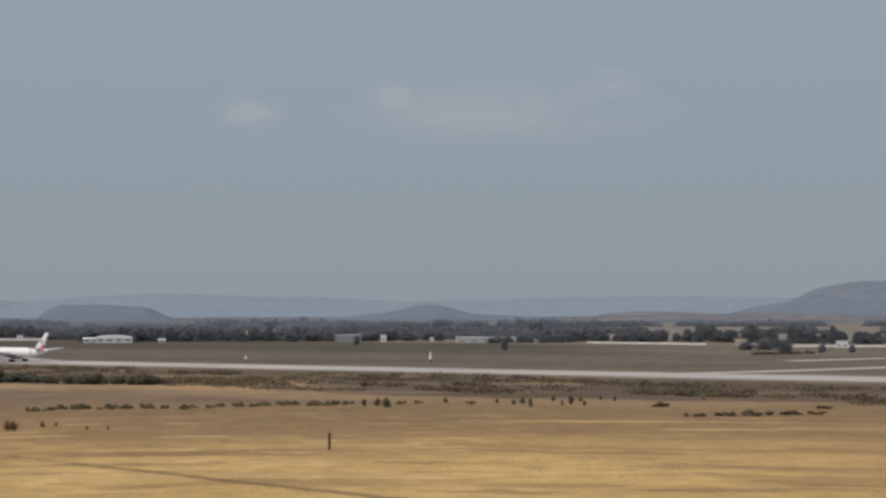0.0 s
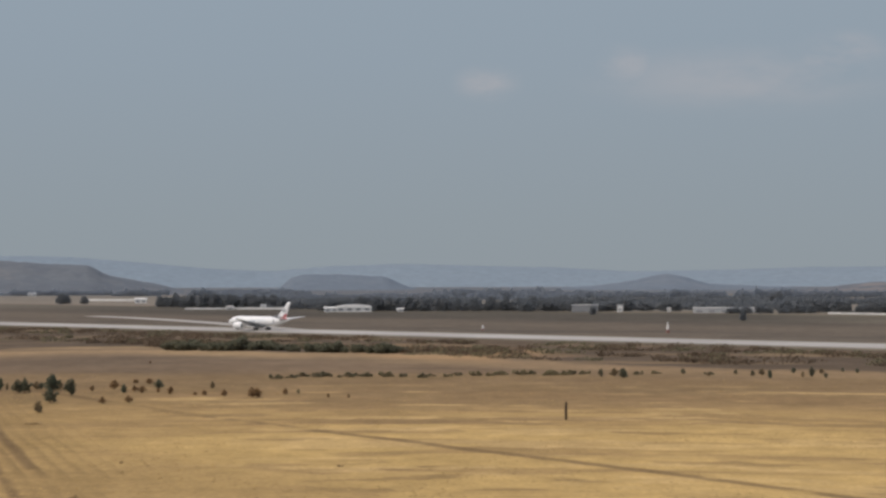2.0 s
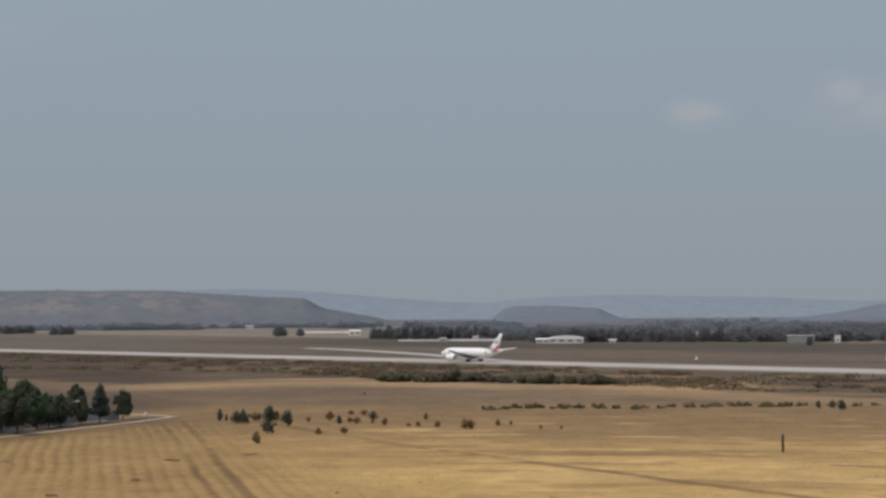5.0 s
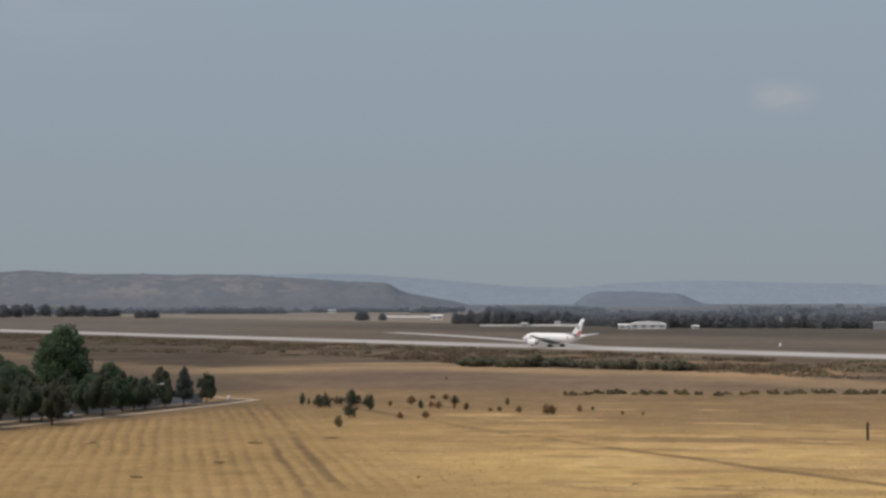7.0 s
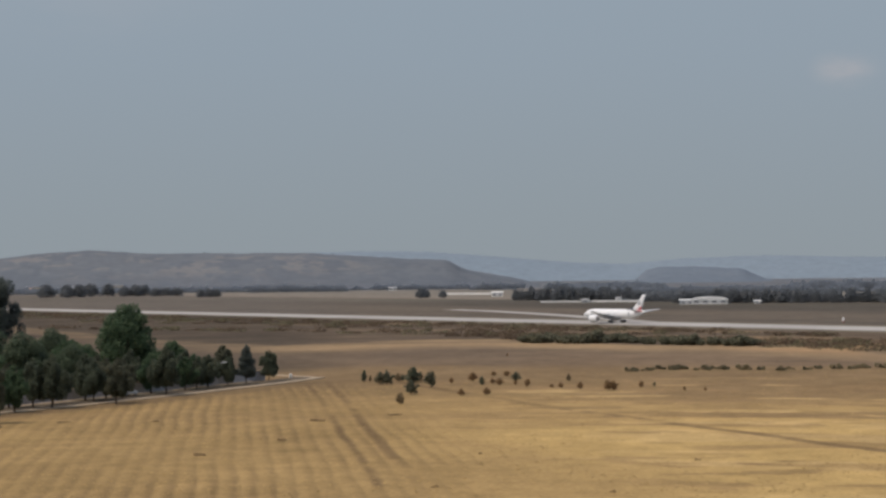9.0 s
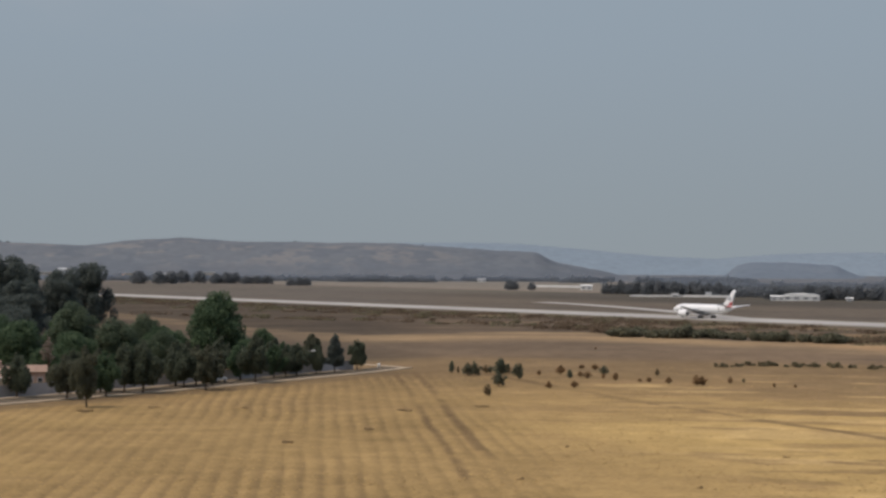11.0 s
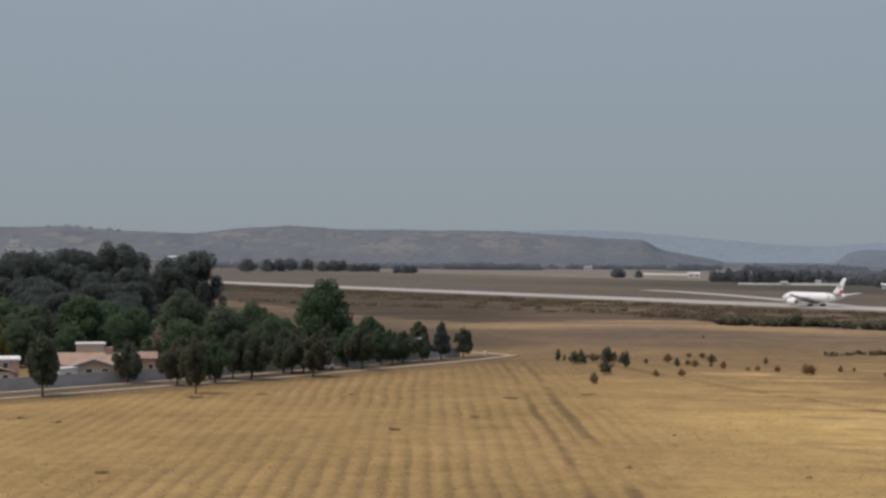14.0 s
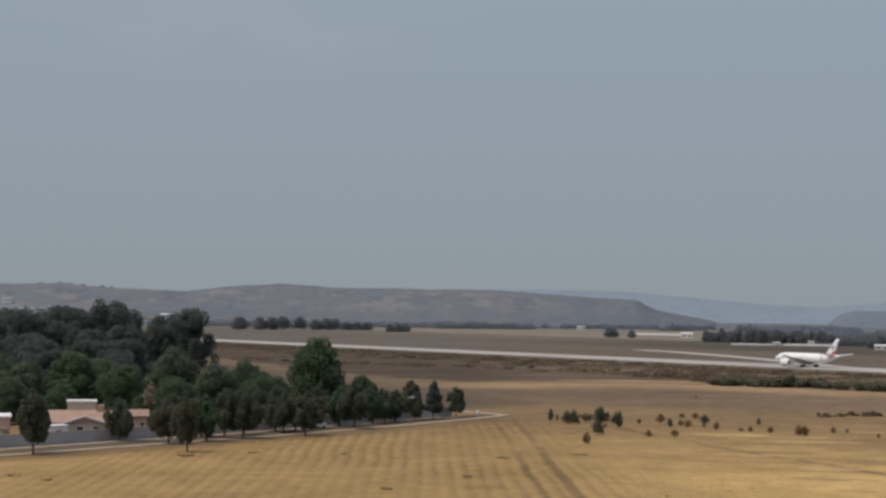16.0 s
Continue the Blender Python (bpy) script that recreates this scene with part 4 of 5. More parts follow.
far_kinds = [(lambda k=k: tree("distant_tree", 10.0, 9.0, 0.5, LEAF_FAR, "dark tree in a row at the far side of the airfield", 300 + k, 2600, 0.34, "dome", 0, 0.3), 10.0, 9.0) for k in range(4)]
FAR_ROW = [(-385.2, 1938.7, 12.5, 21.1), (-357.0, 1909.7, 12.0, 16.8), (-345.0, 1915.0, 12.3, 16.8), (-344.7, 1981.6, 12.7, 19.2), (-328.3, 1999.0, 12.8, 17.0), (-304.0, 1961.9, 10.1, 15.6),
           (-293.0, 1966.0, 11.4, 15.6), (-284.0, 1976.1, 11.0, 14.4), (-266.7, 1938.3, 8.1, 14.4), (-256.0, 1940.0, 8.4, 14.4), (-246.0, 1953.8, 8.1, 15.6), (-204.9, 1819.8, 7.0, 9.8),
           (-197.0, 1829.6, 7.6, 10.8), (-190.0, 1830.0, 7.2, 10.8), (346.2, 842.8, 6.2, 4.0), (319.1, 1007.3, 5.7, 5.0), (346.1, 1100.1, 9.1, 7.3), (17.7, 1580.8, 9.4, 12), (22.0, 1590.0, 8.0, 9),
           (37.1, 1579.3, 6.9, 9.0), (518.1, 1199.0, 12.0, 15.0), (444.2, 732.1, 6.7, 8.2), (459.4, 724.4, 4.5, 4.4), (477.5, 726.9, 3.8, 3.9), (455.4, 788.4, 4.6, 9), (465.0, 786.0, 5.0, 9),
           (473.0, 800.0, 5.8, 9), (482.0, 803.0, 5.8, 9), (184.4, 1310.6, 5.5, 5.9)]
FAR_ROW = [(x, y, h * (1.2 if y > 1800 else 1.0), w * (1.1 if y > 1800 else 1.0)) for x, y, h, w in FAR_ROW]
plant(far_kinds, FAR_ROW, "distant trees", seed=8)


def tree_line(a, b, spacing, h0, h1, seed):
    r = random.Random(seed)
    n = int(math.hypot(b[0] - a[0], b[1] - a[1]) / spacing)
    return [(a[0] + (b[0] - a[0]) * (k + r.uniform(-0.3, 0.3)) / n, a[1] + (b[1] - a[1]) * (k + r.uniform(-0.3, 0.3)) / n + r.uniform(-8, 8), r.uniform(h0, h1), r.uniform(7, 12)) for k in range(n + 1)]


LINES = [(x * 1.03, y * 1.03, h, w) for x, y, h, w in (tree_line((88, 1340), (168, 1256), 4.5, 8, 12, 1) + tree_line((178, 1150), (322, 1096), 4.5, 6.5, 10.5, 2) + tree_line((300, 1088), (390, 1062), 6, 4.5, 8.5, 3)
         + tree_line((440, 1010), (520, 950), 5, 5, 9, 4) + tree_line((520, 950), (580, 830), 5, 7, 12, 5) + tree_line((395, 985), (440, 965), 6, 3, 6, 6))]
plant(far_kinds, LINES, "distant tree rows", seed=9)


def wood_belt(bearing0, bearing1, dist, h, r, deep=22.0, gaps=0.30):
    """Sprays filling a belt of woodland with an uneven, feathered top: crowns of many heights, a few spires and some gaps."""
    span = radians(abs(bearing1 - bearing0)) * dist
    n = int(span * h * 14)
    u, d = r.uniform(0, span, n), dist + r.uniform(-deep, deep, n)
    lane = np.floor((d - dist + deep) / (deep * 0.8))
    crown = fbm(u / 9.0 + 5, lane * 3.7 + dist, 19, 3)
    stand = fbm(u / 70.0 + 2, lane + dist * 0.1, 27, 2)
    spire = smooth(0.70, 0.80, fbm(u / 5.0 + 70, lane * 5 + 9, 43, 2)) * 0.30
    top = h * (0.34 + 0.42 * crown + 0.34 * stand + spire) * smooth(gaps - 0.05, gaps + 0.06, fbm(u / 60.0 + 31, u * 0 + dist * 0.3, 37, 3))
    z = top * (1 - (1 - r.random(n) ** 0.8)) - 0.4
    keep = (top > 1.2) & (r.random(n) < 0.35 + top / h)
    u, d, z = u[keep], d[keep], z[keep]
    n = len(u)
    brg = np.radians(max(bearing0, bearing1)) - u / dist
    c = np.stack([-np.sin(brg) * d, np.cos(brg) * d, z], 1)
    nrm = r.normal(size=(n, 3)) + np.array([0, 0, 0.6])
    p = np.cross(nrm, r.normal(size=(n, 3)))
    p /= np.linalg.norm(p, axis=1)[:, None]
    q = np.cross(nrm / np.linalg.norm(nrm, axis=1)[:, None], p)
    sz = r.uniform(0.35, 0.95, n)[:, None]
    verts = np.stack([c - p * sz, c - q * sz * 0.7, c + p * sz, c + q * sz * 0.7], 1).reshape(-1, 3)
    return verts, np.arange(4 * n).reshape(-1, 4).tolist()


def far_woods():
    """Uncounted woodland between the airfield and the hills."""
    r = np.random.default_rng(5)
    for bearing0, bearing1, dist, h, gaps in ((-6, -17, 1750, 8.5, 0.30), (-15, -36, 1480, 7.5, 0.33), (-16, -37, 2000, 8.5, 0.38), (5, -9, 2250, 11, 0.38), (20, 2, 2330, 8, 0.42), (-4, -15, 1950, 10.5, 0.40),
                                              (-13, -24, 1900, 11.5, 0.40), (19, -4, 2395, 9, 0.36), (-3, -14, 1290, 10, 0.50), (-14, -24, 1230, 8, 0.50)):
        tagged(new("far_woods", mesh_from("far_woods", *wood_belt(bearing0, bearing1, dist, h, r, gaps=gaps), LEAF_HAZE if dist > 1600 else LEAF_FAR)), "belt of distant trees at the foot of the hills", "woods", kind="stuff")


far_woods()


def hill_trees():
    """A few trees on the crest of the long hill, too far off to count."""
    bpy.context.view_layer.update()
    dg = bpy.context.evaluated_depsgraph_get()
    r = np.random.default_rng(15)
    pieces = []
    for brg, size in ((16.9, 4.6), (16.6, 3.4), (16.2, 2.8), (15.6, 3.2), (15.3, 2.4), (17.5, 2.8), (2.2, 1.8), (6.3, 1.8)):
        x, y = -math.sin(radians(brg)) * 3000, math.cos(radians(brg)) * 3000
        hit, p, *_ = scene.ray_cast(dg, (x, y, 900), (0, 0, -1))
        pieces.append(leaves([(x, y, p.z + size * 0.4, size * 1.3, size, size * 0.6), (x + size, y, p.z + size * 0.2, size, size, size * 0.5)], 90, 0.8, int(r.integers(1e6)), core=0, lift=1.0))
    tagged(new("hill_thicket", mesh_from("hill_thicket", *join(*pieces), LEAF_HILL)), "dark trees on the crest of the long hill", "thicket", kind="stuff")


hill_trees()

# ---------------------------------------------------------------- garden wall, kerb and street
WALL_LINE = [(-120, 235), (-91.4, 271.0), (-73.7, 297.3), (-57.2, 321), (-42, 347), (-28.6, 372.4)]


def garden_wall():
    wall = tagged(new("garden_wall"), "long grey rendered garden wall along the street", "wall", kind="structure")
    for (x0, y0), (x1, y1) in zip(WALL_LINE, WALL_LINE[1:]):
        n = max(1, round(math.hypot(x1 - x0, y1 - y0) / 6))
        for k in range(n):
            a = Vector((x0 + (x1 - x0) * k / n, y0 + (y1 - y0) * k / n, 0))
            b = Vector((x0 + (x1 - x0) * (k + 1) / n, y0 + (y1 - y0) * (k + 1) / n, 0))
            ln, ang = (b - a).length, math.degrees(math.atan2(b.y - a.y, b.x - a.x))
            for nm, lo, hi, mt in (("panel", (0.19, -0.1, -0.4), (ln - 0.19, 0.1, 2.0), WALL_GREY), ("pillar", (-0.19, -0.17, -0.4), (0.19, 0.17, 2.12), WALL_GREY), ("coping", (0.19, -0.14, 2.0), (ln - 0.19, 0.14, 2.07), KERB)):
                ob = part(nm, box_mesh(nm, lo, hi, mt, 0.015), wall)
                ob.matrix_basis = pose(a.x, a.y, 0, 0, 0, ang)


garden_wall()
KERB_LINE = [(-118, 215), (-86.6, 256.7), (-70.1, 282.5), (-54.9, 305.4), (-36.7, 337.2), (-24, 362), (-17.2, 378)]


def beside(line, off):
    return [(x - 0.85 * off, y + 0.53 * off) for x, y in line]


tagged(new("kerb", strip("kerb", KERB_LINE, 0.9, 0.16, KERB)), "pale stone kerb between street and field", "kerb", kind="structure")
# the street surface is dark brown dirt, not asphalt
tagged(new("street", strip("street", beside(KERB_LINE, 4.2), 2.4, 0.10, STREET_DIRT)), "narrow dark brown dirt street along the garden wall", "street", kind="structure")
tagged(new("pavement", strip("pavement", beside(KERB_LINE[:-1], 8.2), 0.8, 0.2, KERB)), "pale pavement at the foot of the garden wall", "pavement", kind="structure")
tagged(new("path", strip("path", [(-17.5, 376), (-20, 381), (-27, 389), (-40, 403), (-60, 430)], 0.9, 0.13, KERB)), "pale path at the end of the street", "path", kind="structure")


# ---------------------------------------------------------------- the airliner
WHITE_PAINT = material("aircraft_white_paint", (0.74, 0.74, 0.73), (0.82, 0.82, 0.81), 0.3, 0.35, 3.0)
GREY_PAINT = material("aircraft_grey_paint", (0.36, 0.37, 0.38), (0.44, 0.45, 0.46), 0.3, 0.4, 3.0)
RED_PAINT = material("aircraft_red_paint", (0.34, 0.060, 0.060), (0.42, 0.085, 0.080), 0.5, 0.4)
DARK_PAINT = material("aircraft_dark_paint", (0.06, 0.065, 0.075), (0.10, 0.105, 0.115), 0.5, 0.45)
BARE_METAL = material("bare_metal", (0.42, 0.42, 0.43), (0.56, 0.56, 0.57), 1.0, 0.35, metal=0.9)
RUBBER = material("tyre_rubber", (0.018, 0.018, 0.019), (0.035, 0.034, 0.033), 2.0, 0.8)
DARK_GLASS = material("dark_glass", (0.02, 0.025, 0.03), (0.04, 0.045, 0.05), 1.0, 0.12)
HALF = 19.0


def fuselage_radius(x):
    """Radius and middle height of the body at x metres ahead of its centre."""
    if x > 11.5:
        t = (x - 11.5) / (HALF - 11.5)
        return 2.05 * max(0.0, 1 - t ** 2.1) ** 0.62, 3.75 - 0.55 * t ** 2
    if x < -8:
        t = (-8 - x) / (HALF - 8)
        return 2.05 * (1 - 0.90 * t ** 1.7), 3.75 + 1.25 * t ** 1.5
    return 2.05, 3.75


def body_rings(xs, a0=0.0, a1=2 * math.pi, swell=1.0, sides=28, closed=True):
    verts, faces = [], []
    for x in xs:
        r, z = fuselage_radius(x)
        for i in range(sides):
            a = a0 + (a1 - a0) * i / (sides if closed else sides - 1)
            verts.append((x, r * swell * math.sin(a), z + r * swell * math.cos(a)))
    n = sides if closed else sides - 1
    for k in range(len(xs) - 1):
        for i in range(n):
            j = (i + 1) % sides
            faces.append((k * sides + i, k * sides + j, (k + 1) * sides + j, (k + 1) * sides + i))
    if closed:
        faces.append(tuple(range(sides))[::-1])
        faces.append(tuple(range((len(xs) - 1) * sides, len(xs) * sides)))
    return verts, faces


def foil(root, tip, mat, name, thick=0.12, bend=0.0):
    """A tapered lifting surface: root and tip are (leading x, y, z, chord), lofted with a rounded section."""
    prof = [(0, 0), (0.03, 0.45), (0.15, 0.9), (0.35, 1.0), (0.7, 0.55), (1.0, 0.03), (0.7, -0.35), (0.35, -0.6), (0.15, -0.6), (0.03, -0.35)]
    verts, faces, n = [], [], len(prof)
    steps = 7
    up = abs(tip[2] - root[2]) > abs(tip[1] - root[1])
    for k in range(steps):
        t = k / (steps - 1)
        lx, y, z, c = (root[i] + (tip[i] - root[i]) * t for i in range(4))
        z += bend * t * t
        for u, v in prof:
            h = v * c * thick * 0.5
            verts.append((lx - u * c, y + h, z) if up else (lx - u * c, y, z + h))
    for k in range(steps - 1):
        for i in range(n):
            j = (i + 1) % n
            faces.append((k * n + i, k * n + j, (k + 1) * n + j, (k + 1) * n + i))
    faces.append(tuple(range(n))[::-1])
    faces.append(tuple(range((steps - 1) * n, steps * n)))
    bm = bmesh.new()
    vs = [bm.verts.new(v) for v in verts]
    for f in faces:
        bm.faces.new([vs[i] for i in f])
    bmesh.ops.recalc_face_normals(bm, faces=bm.faces)
    return bm_mesh(name, bm, mat, True)


def turned(name, profile, mat, axis=(0, 0), sides=24, along="x"):
    """A turned shape about a line along x (or y), from (position, radius) pairs."""
    verts, faces = [], []
    for p, r in profile:
        for i in range(sides):
            a = 2 * math.pi * i / sides
            u, w = r * math.cos(a), r * math.sin(a)
            verts.append((p, axis[0] + u, axis[1] + w) if along == "x" else (axis[0] + u, p, axis[1] + w))
    for k in range(len(profile) - 1):
        for i in range(sides):
            j = (i + 1) % sides
            faces.append((k * sides + i, k * sides + j, (k + 1) * sides + j, (k + 1) * sides + i))
    bm = bmesh.new()
    vs = [bm.verts.new(v) for v in verts]
    for f in faces:
        bm.faces.new([vs[i] for i in f])
    bmesh.ops.remove_doubles(bm, verts=bm.verts, dist=1e-4)
    bmesh.ops.recalc_face_normals(bm, faces=bm.faces)
    return bm_mesh(name, bm, mat, True)


def wheel(parent, x, y, r, w):
    tyre = part("wheel", turned("wheel", [(y - w / 2, r * 0.55), (y - w / 2, r * 0.9), (y - w * 0.35, r), (y + w * 0.35, r), (y + w / 2, r * 0.9), (y + w / 2, r * 0.55), (y - w / 2, r * 0.55)],
                                RUBBER, (x, r), 18, "y"), parent, "black rubber tyre")
    part("rim", turned("rim", [(y - w * 0.4, 0.02), (y - w * 0.4, r * 0.56), (y + w * 0.4, r * 0.56), (y + w * 0.4, 0.02)], BARE_METAL, (x, r), 14, "y"), tyre, "bare metal rim")


def airliner():
    plane = tagged(new("airliner"), "white twin-engine airliner with red tail marks on the runway", "aeroplane")
    xs = list(np.concatenate([np.linspace(-HALF, -8, 16), np.linspace(-6, 10.5, 8), HALF - (HALF - 11.5) * np.linspace(1, 0, 16) ** 1.8]))
    body = part("fuselage", mesh_from("fuselage", *body_rings(xs), WHITE_PAINT, True), plane, "glossy white fuselage")
    bm = bmesh.new()
    bmesh.ops.create_uvsphere(bm, u_segments=24, v_segments=12, radius=1)
    for v in bm.verts:
        v.co = Vector((0.5 + v.co.x * 6.2, v.co.y * 2.25, 2.25 + v.co.z * 0.95))
    part("belly_fairing", bm_mesh("belly_fairing", bm, GREY_PAINT, True), plane, "grey belly fairing")
    # flight-deck windows wrap round the nose
    for k in range(6):
        a0 = (-0.92 + k * 0.31)
        ring = body_rings([16.3, 16.75, 17.15], a0, a0 + 0.27, 1.012, 5, False)
        part("cockpit_window", mesh_from("cockpit_window", *ring, DARK_GLASS, True), plane, "dark glass pane")
    for side in (1, -1):
        for x in (12.2, -10.6):
            ring = body_rings([x - 0.45, x, x + 0.45], side * (1.57 - 0.42), side * (1.57 + 0.38), 1.008, 6, False)
            part("door", mesh_from("door", *ring, GREY_PAINT, True), plane, "grey-edged cabin door")
        swoosh = body_rings(list(np.linspace(-15.2, -8.6, 10)), side * 0.25, side * 0.62, 1.01, 6, False)
        part("tail_stripe", mesh_from("tail_stripe", *swoosh, DARK_PAINT, True), plane, "dark painted stripe")
        red = body_rings(list(np.linspace(-17.2, -14.0, 7)), side * 0.35, side * 1.35, 1.012, 7, False)
        part("tail_band", mesh_from("tail_band", *red, RED_PAINT, True), plane, "red painted band")
        wing = part("wing", foil((6.2, side * 1.7, 2.75, 8.2), (-5.4, side * 18.6, 4.4, 1.7), GREY_PAINT, "wing", 0.13, 0.9), plane, "pale grey swept wing")
        part("flap", foil((-2.2, side * 2.2, 2.45, 2.0), (-4.6, side * 9.5, 3.1, 1.3), GREY_PAINT, "flap", 0.12), wing, "lowered grey flap")
        part("spoiler", box_mesh("spoiler", (-2.4, min(side * 4.5, side * 9.0), 3.55), (-1.2, max(side * 4.5, side * 9.0), 3.95), GREY_PAINT, 0.05), wing, "raised spoiler panel")
        y = side * 6.3
        nac = part("engine", turned("engine", [(8.20, 0.98), (8.50, 1.12), (8.35, 1.28), (7.40, 1.38), (5.80, 1.36), (4.60, 1.1), (4.10, 0.95), (4.40, 0.8)], WHITE_PAINT, (y, 1.95)), plane, "white engine nacelle")
        part("intake_lip", turned("intake_lip", [(8.10, 1), (8.48, 1.06), (8.56, 1.16), (8.44, 1.27), (8.15, 1.33)], BARE_METAL, (y, 1.95)), nac, "bare metal intake lip")
        part("fan", turned("fan", [(7.95, 0.02), (7.65, 0.3), (7.50, 0.34), (7.48, 1)], DARK_PAINT, (y, 1.95)), nac, "dark fan face")
        part("exhaust_cone", turned("exhaust_cone", [(4.60, 0.6), (3.90, 0.5), (2.90, 0.05)], BARE_METAL, (y, 1.95)), nac, "bare metal exhaust cone")
        part("reverser_sleeve", turned("reverser_sleeve", [(5.20, 1.42), (3.70, 1.22), (3.50, 1.14), (3.65, 1.08), (5.10, 1.3)], WHITE_PAINT, (y, 1.95)), nac, "open thrust reverser sleeve")
        part("pylon", box_mesh("pylon", (0.6, y - 0.16, 2.7), (7.0, y + 0.16, 3.35), WHITE_PAINT, 0.1), nac)
        part("tailplane", foil((-12.7, side * 0.6, 4.9, 4.2), (-17.6, side * 8.4, 5.7, 1.6), WHITE_PAINT, "tailplane", 0.10), plane, "white swept tailplane")
        gear = part("main_gear", mesh_from("main_gear", *tube([(-1.6, side * 3.6, 0.5), (-1.6, side * 3.3, 2.6)], [0.13, 0.17], 10), BARE_METAL, True), plane, "main landing gear leg")
        for off, fore in ((-0.42, -0.62), (0.42, -0.62), (-0.42, 0.62), (0.42, 0.62)):
            wheel(gear, -1.6 + fore, side * 3.6 + off, 0.56, 0.38)
    fin = part("fin", foil((-10.6, 0, 5.3, 6.0), (-17.2, 0, 11.9, 1.9), WHITE_PAINT, "fin", 0.09), plane, "white fin with red and pale marks")
    part("rudder_mark", foil((-14.2, 0, 5.6, 2.4), (-15.0, 0, 6.9, 2.1), RED_PAINT, "rudder_mark", 0.16), fin, "red patch at the fin's foot")
    part("fin_fillet", foil((-7.2, 0, 5.6, 3.4), (-11.2, 0, 6.5, 0.6), DARK_PAINT, "fin_fillet", 0.10), fin, "dark fillet ahead of the fin")
    part("fin_mark", turned("fin_mark", [(-0.26, 0.05), (-0.26, 1.0), (0.26, 1.0), (0.26, 0.05)], GREY_PAINT, (-15.2, 8.6), 20, "y"), fin, "pale round mark")
    nose = part("nose_gear", mesh_from("nose_gear", *tube([(13.4, 0, 0.4), (13.6, 0, 2.3)], [0.1, 0.13], 10), BARE_METAL, True), plane, "nose landing gear leg")
    for off in (-0.24, 0.24):
        wheel(nose, 13.4, off, 0.4, 0.24)
    plane.matrix_basis = pose(90.2, 751.2, 0.12, 0, 0, 126.2)


airliner()

# ---------------------------------------------------------------- houses behind the garden wall
CREAM = material("cream_render", (0.400, 0.345, 0.272), (0.500, 0.443, 0.362), 0.4, 0.9, 4.0)
PINK = material("pink_render", (0.38, 0.265, 0.207), (0.47, 0.344, 0.276), 0.4, 0.9, 4.0)
TILE = material("roof_tile", (0.262, 0.176, 0.134), (0.350, 0.256, 0.200), 0.6, 0.9, 3.0, per="object", vary=0.15)
WHITE_WALL = material("white_render", (0.60, 0.60, 0.58), (0.74, 0.73, 0.70), 0.2, 0.9, 2.0)
GREY_SHEET = material("grey_sheet_roof", (0.34, 0.35, 0.36), (0.46, 0.46, 0.46), 0.1, 0.7, 1.0)
OCHRE = material("ochre_render", (0.40, 0.34, 0.24), (0.52, 0.45, 0.33), 0.2, 0.9, 2.0)
DARK_OPENING = material("dark_window_glass", (0.03, 0.034, 0.04), (0.06, 0.064, 0.07), 1.0, 0.2)
WOOD_DARK = material("weathered_wood", (0.045, 0.034, 0.026), (0.085, 0.062, 0.045), 4.0, 0.9, 20.0, bump=0.01)


def prism(name, x0, x1, y0, y1, z0, rise, mat, along="y", over=0.35, thick=0.14):
    """A gabled roof shell with eaves; the ridge runs along y or x."""
    verts, faces = [], []
    if along == "y":
        m = (x0 + x1) / 2
        prof = [(x0 - over, z0 - over * rise / ((x1 - x0) / 2)), (m, z0 + rise), (x1 + over, z0 - over * rise / ((x1 - x0) / 2))]
        pts = [[(px, yy, pz) for px, pz in prof] + [(px, yy, pz - thick) for px, pz in prof[::-1]] for yy in (y0 - over, y1 + over)]
    else:
        m = (y0 + y1) / 2
        prof = [(y0 - over, z0 - over * rise / ((y1 - y0) / 2)), (m, z0 + rise), (y1 + over, z0 - over * rise / ((y1 - y0) / 2))]
        pts = [[(xx, py, pz) for py, pz in prof] + [(xx, py, pz - thick) for py, pz in prof[::-1]] for xx in (x0 - over, x1 + over)]
    verts = pts[0] + pts[1]
    faces = [(i, (i + 1) % 6, 6 + (i + 1) % 6, 6 + i) for i in range(6)] + [(0, 1, 4, 5), (1, 2, 3, 4), (6, 7, 10, 11), (7, 8, 9, 10)]
    bm = bmesh.new()
    vs = [bm.verts.new(v) for v in verts]
    for f in faces:
        bm.faces.new([vs[i] for i in f])
    bmesh.ops.recalc_face_normals(bm, faces=bm.faces)
    return bm_mesh(name, bm, mat)


def gable_wall(name, x0, x1, y, z0, rise, mat):
    bm = bmesh.new()
    vs = [bm.verts.new(v) for v in ((x0, y - 0.1, z0), (x1, y - 0.1, z0), ((x0 + x1) / 2, y - 0.1, z0 + rise), (x0, y + 0.1, z0), (x1, y + 0.1, z0), ((x0 + x1) / 2, y + 0.1, z0 + rise))]
    for f in ((0, 1, 2), (5, 4, 3), (0, 3, 4, 1), (1, 4, 5, 2), (2, 5, 3, 0)):
        bm.faces.new([vs[i] for i in f])
    return bm_mesh(name, bm, mat)


def window_on(parent, x, y, z, w, h, depth=0.08):
    f = part("window", box_mesh("window", (x - w / 2, y - depth, z), (x + w / 2, y + 0.04, z + h), WHITE_WALL, 0.01), parent, "white window frame")
    part("pane", box_mesh("pane", (x - w / 2 + 0.08, y - depth - 0.02, z + 0.08), (x + w / 2 - 0.08, y - depth + 0.02, z + h - 0.08), DARK_OPENING), f, "dark glass pane")


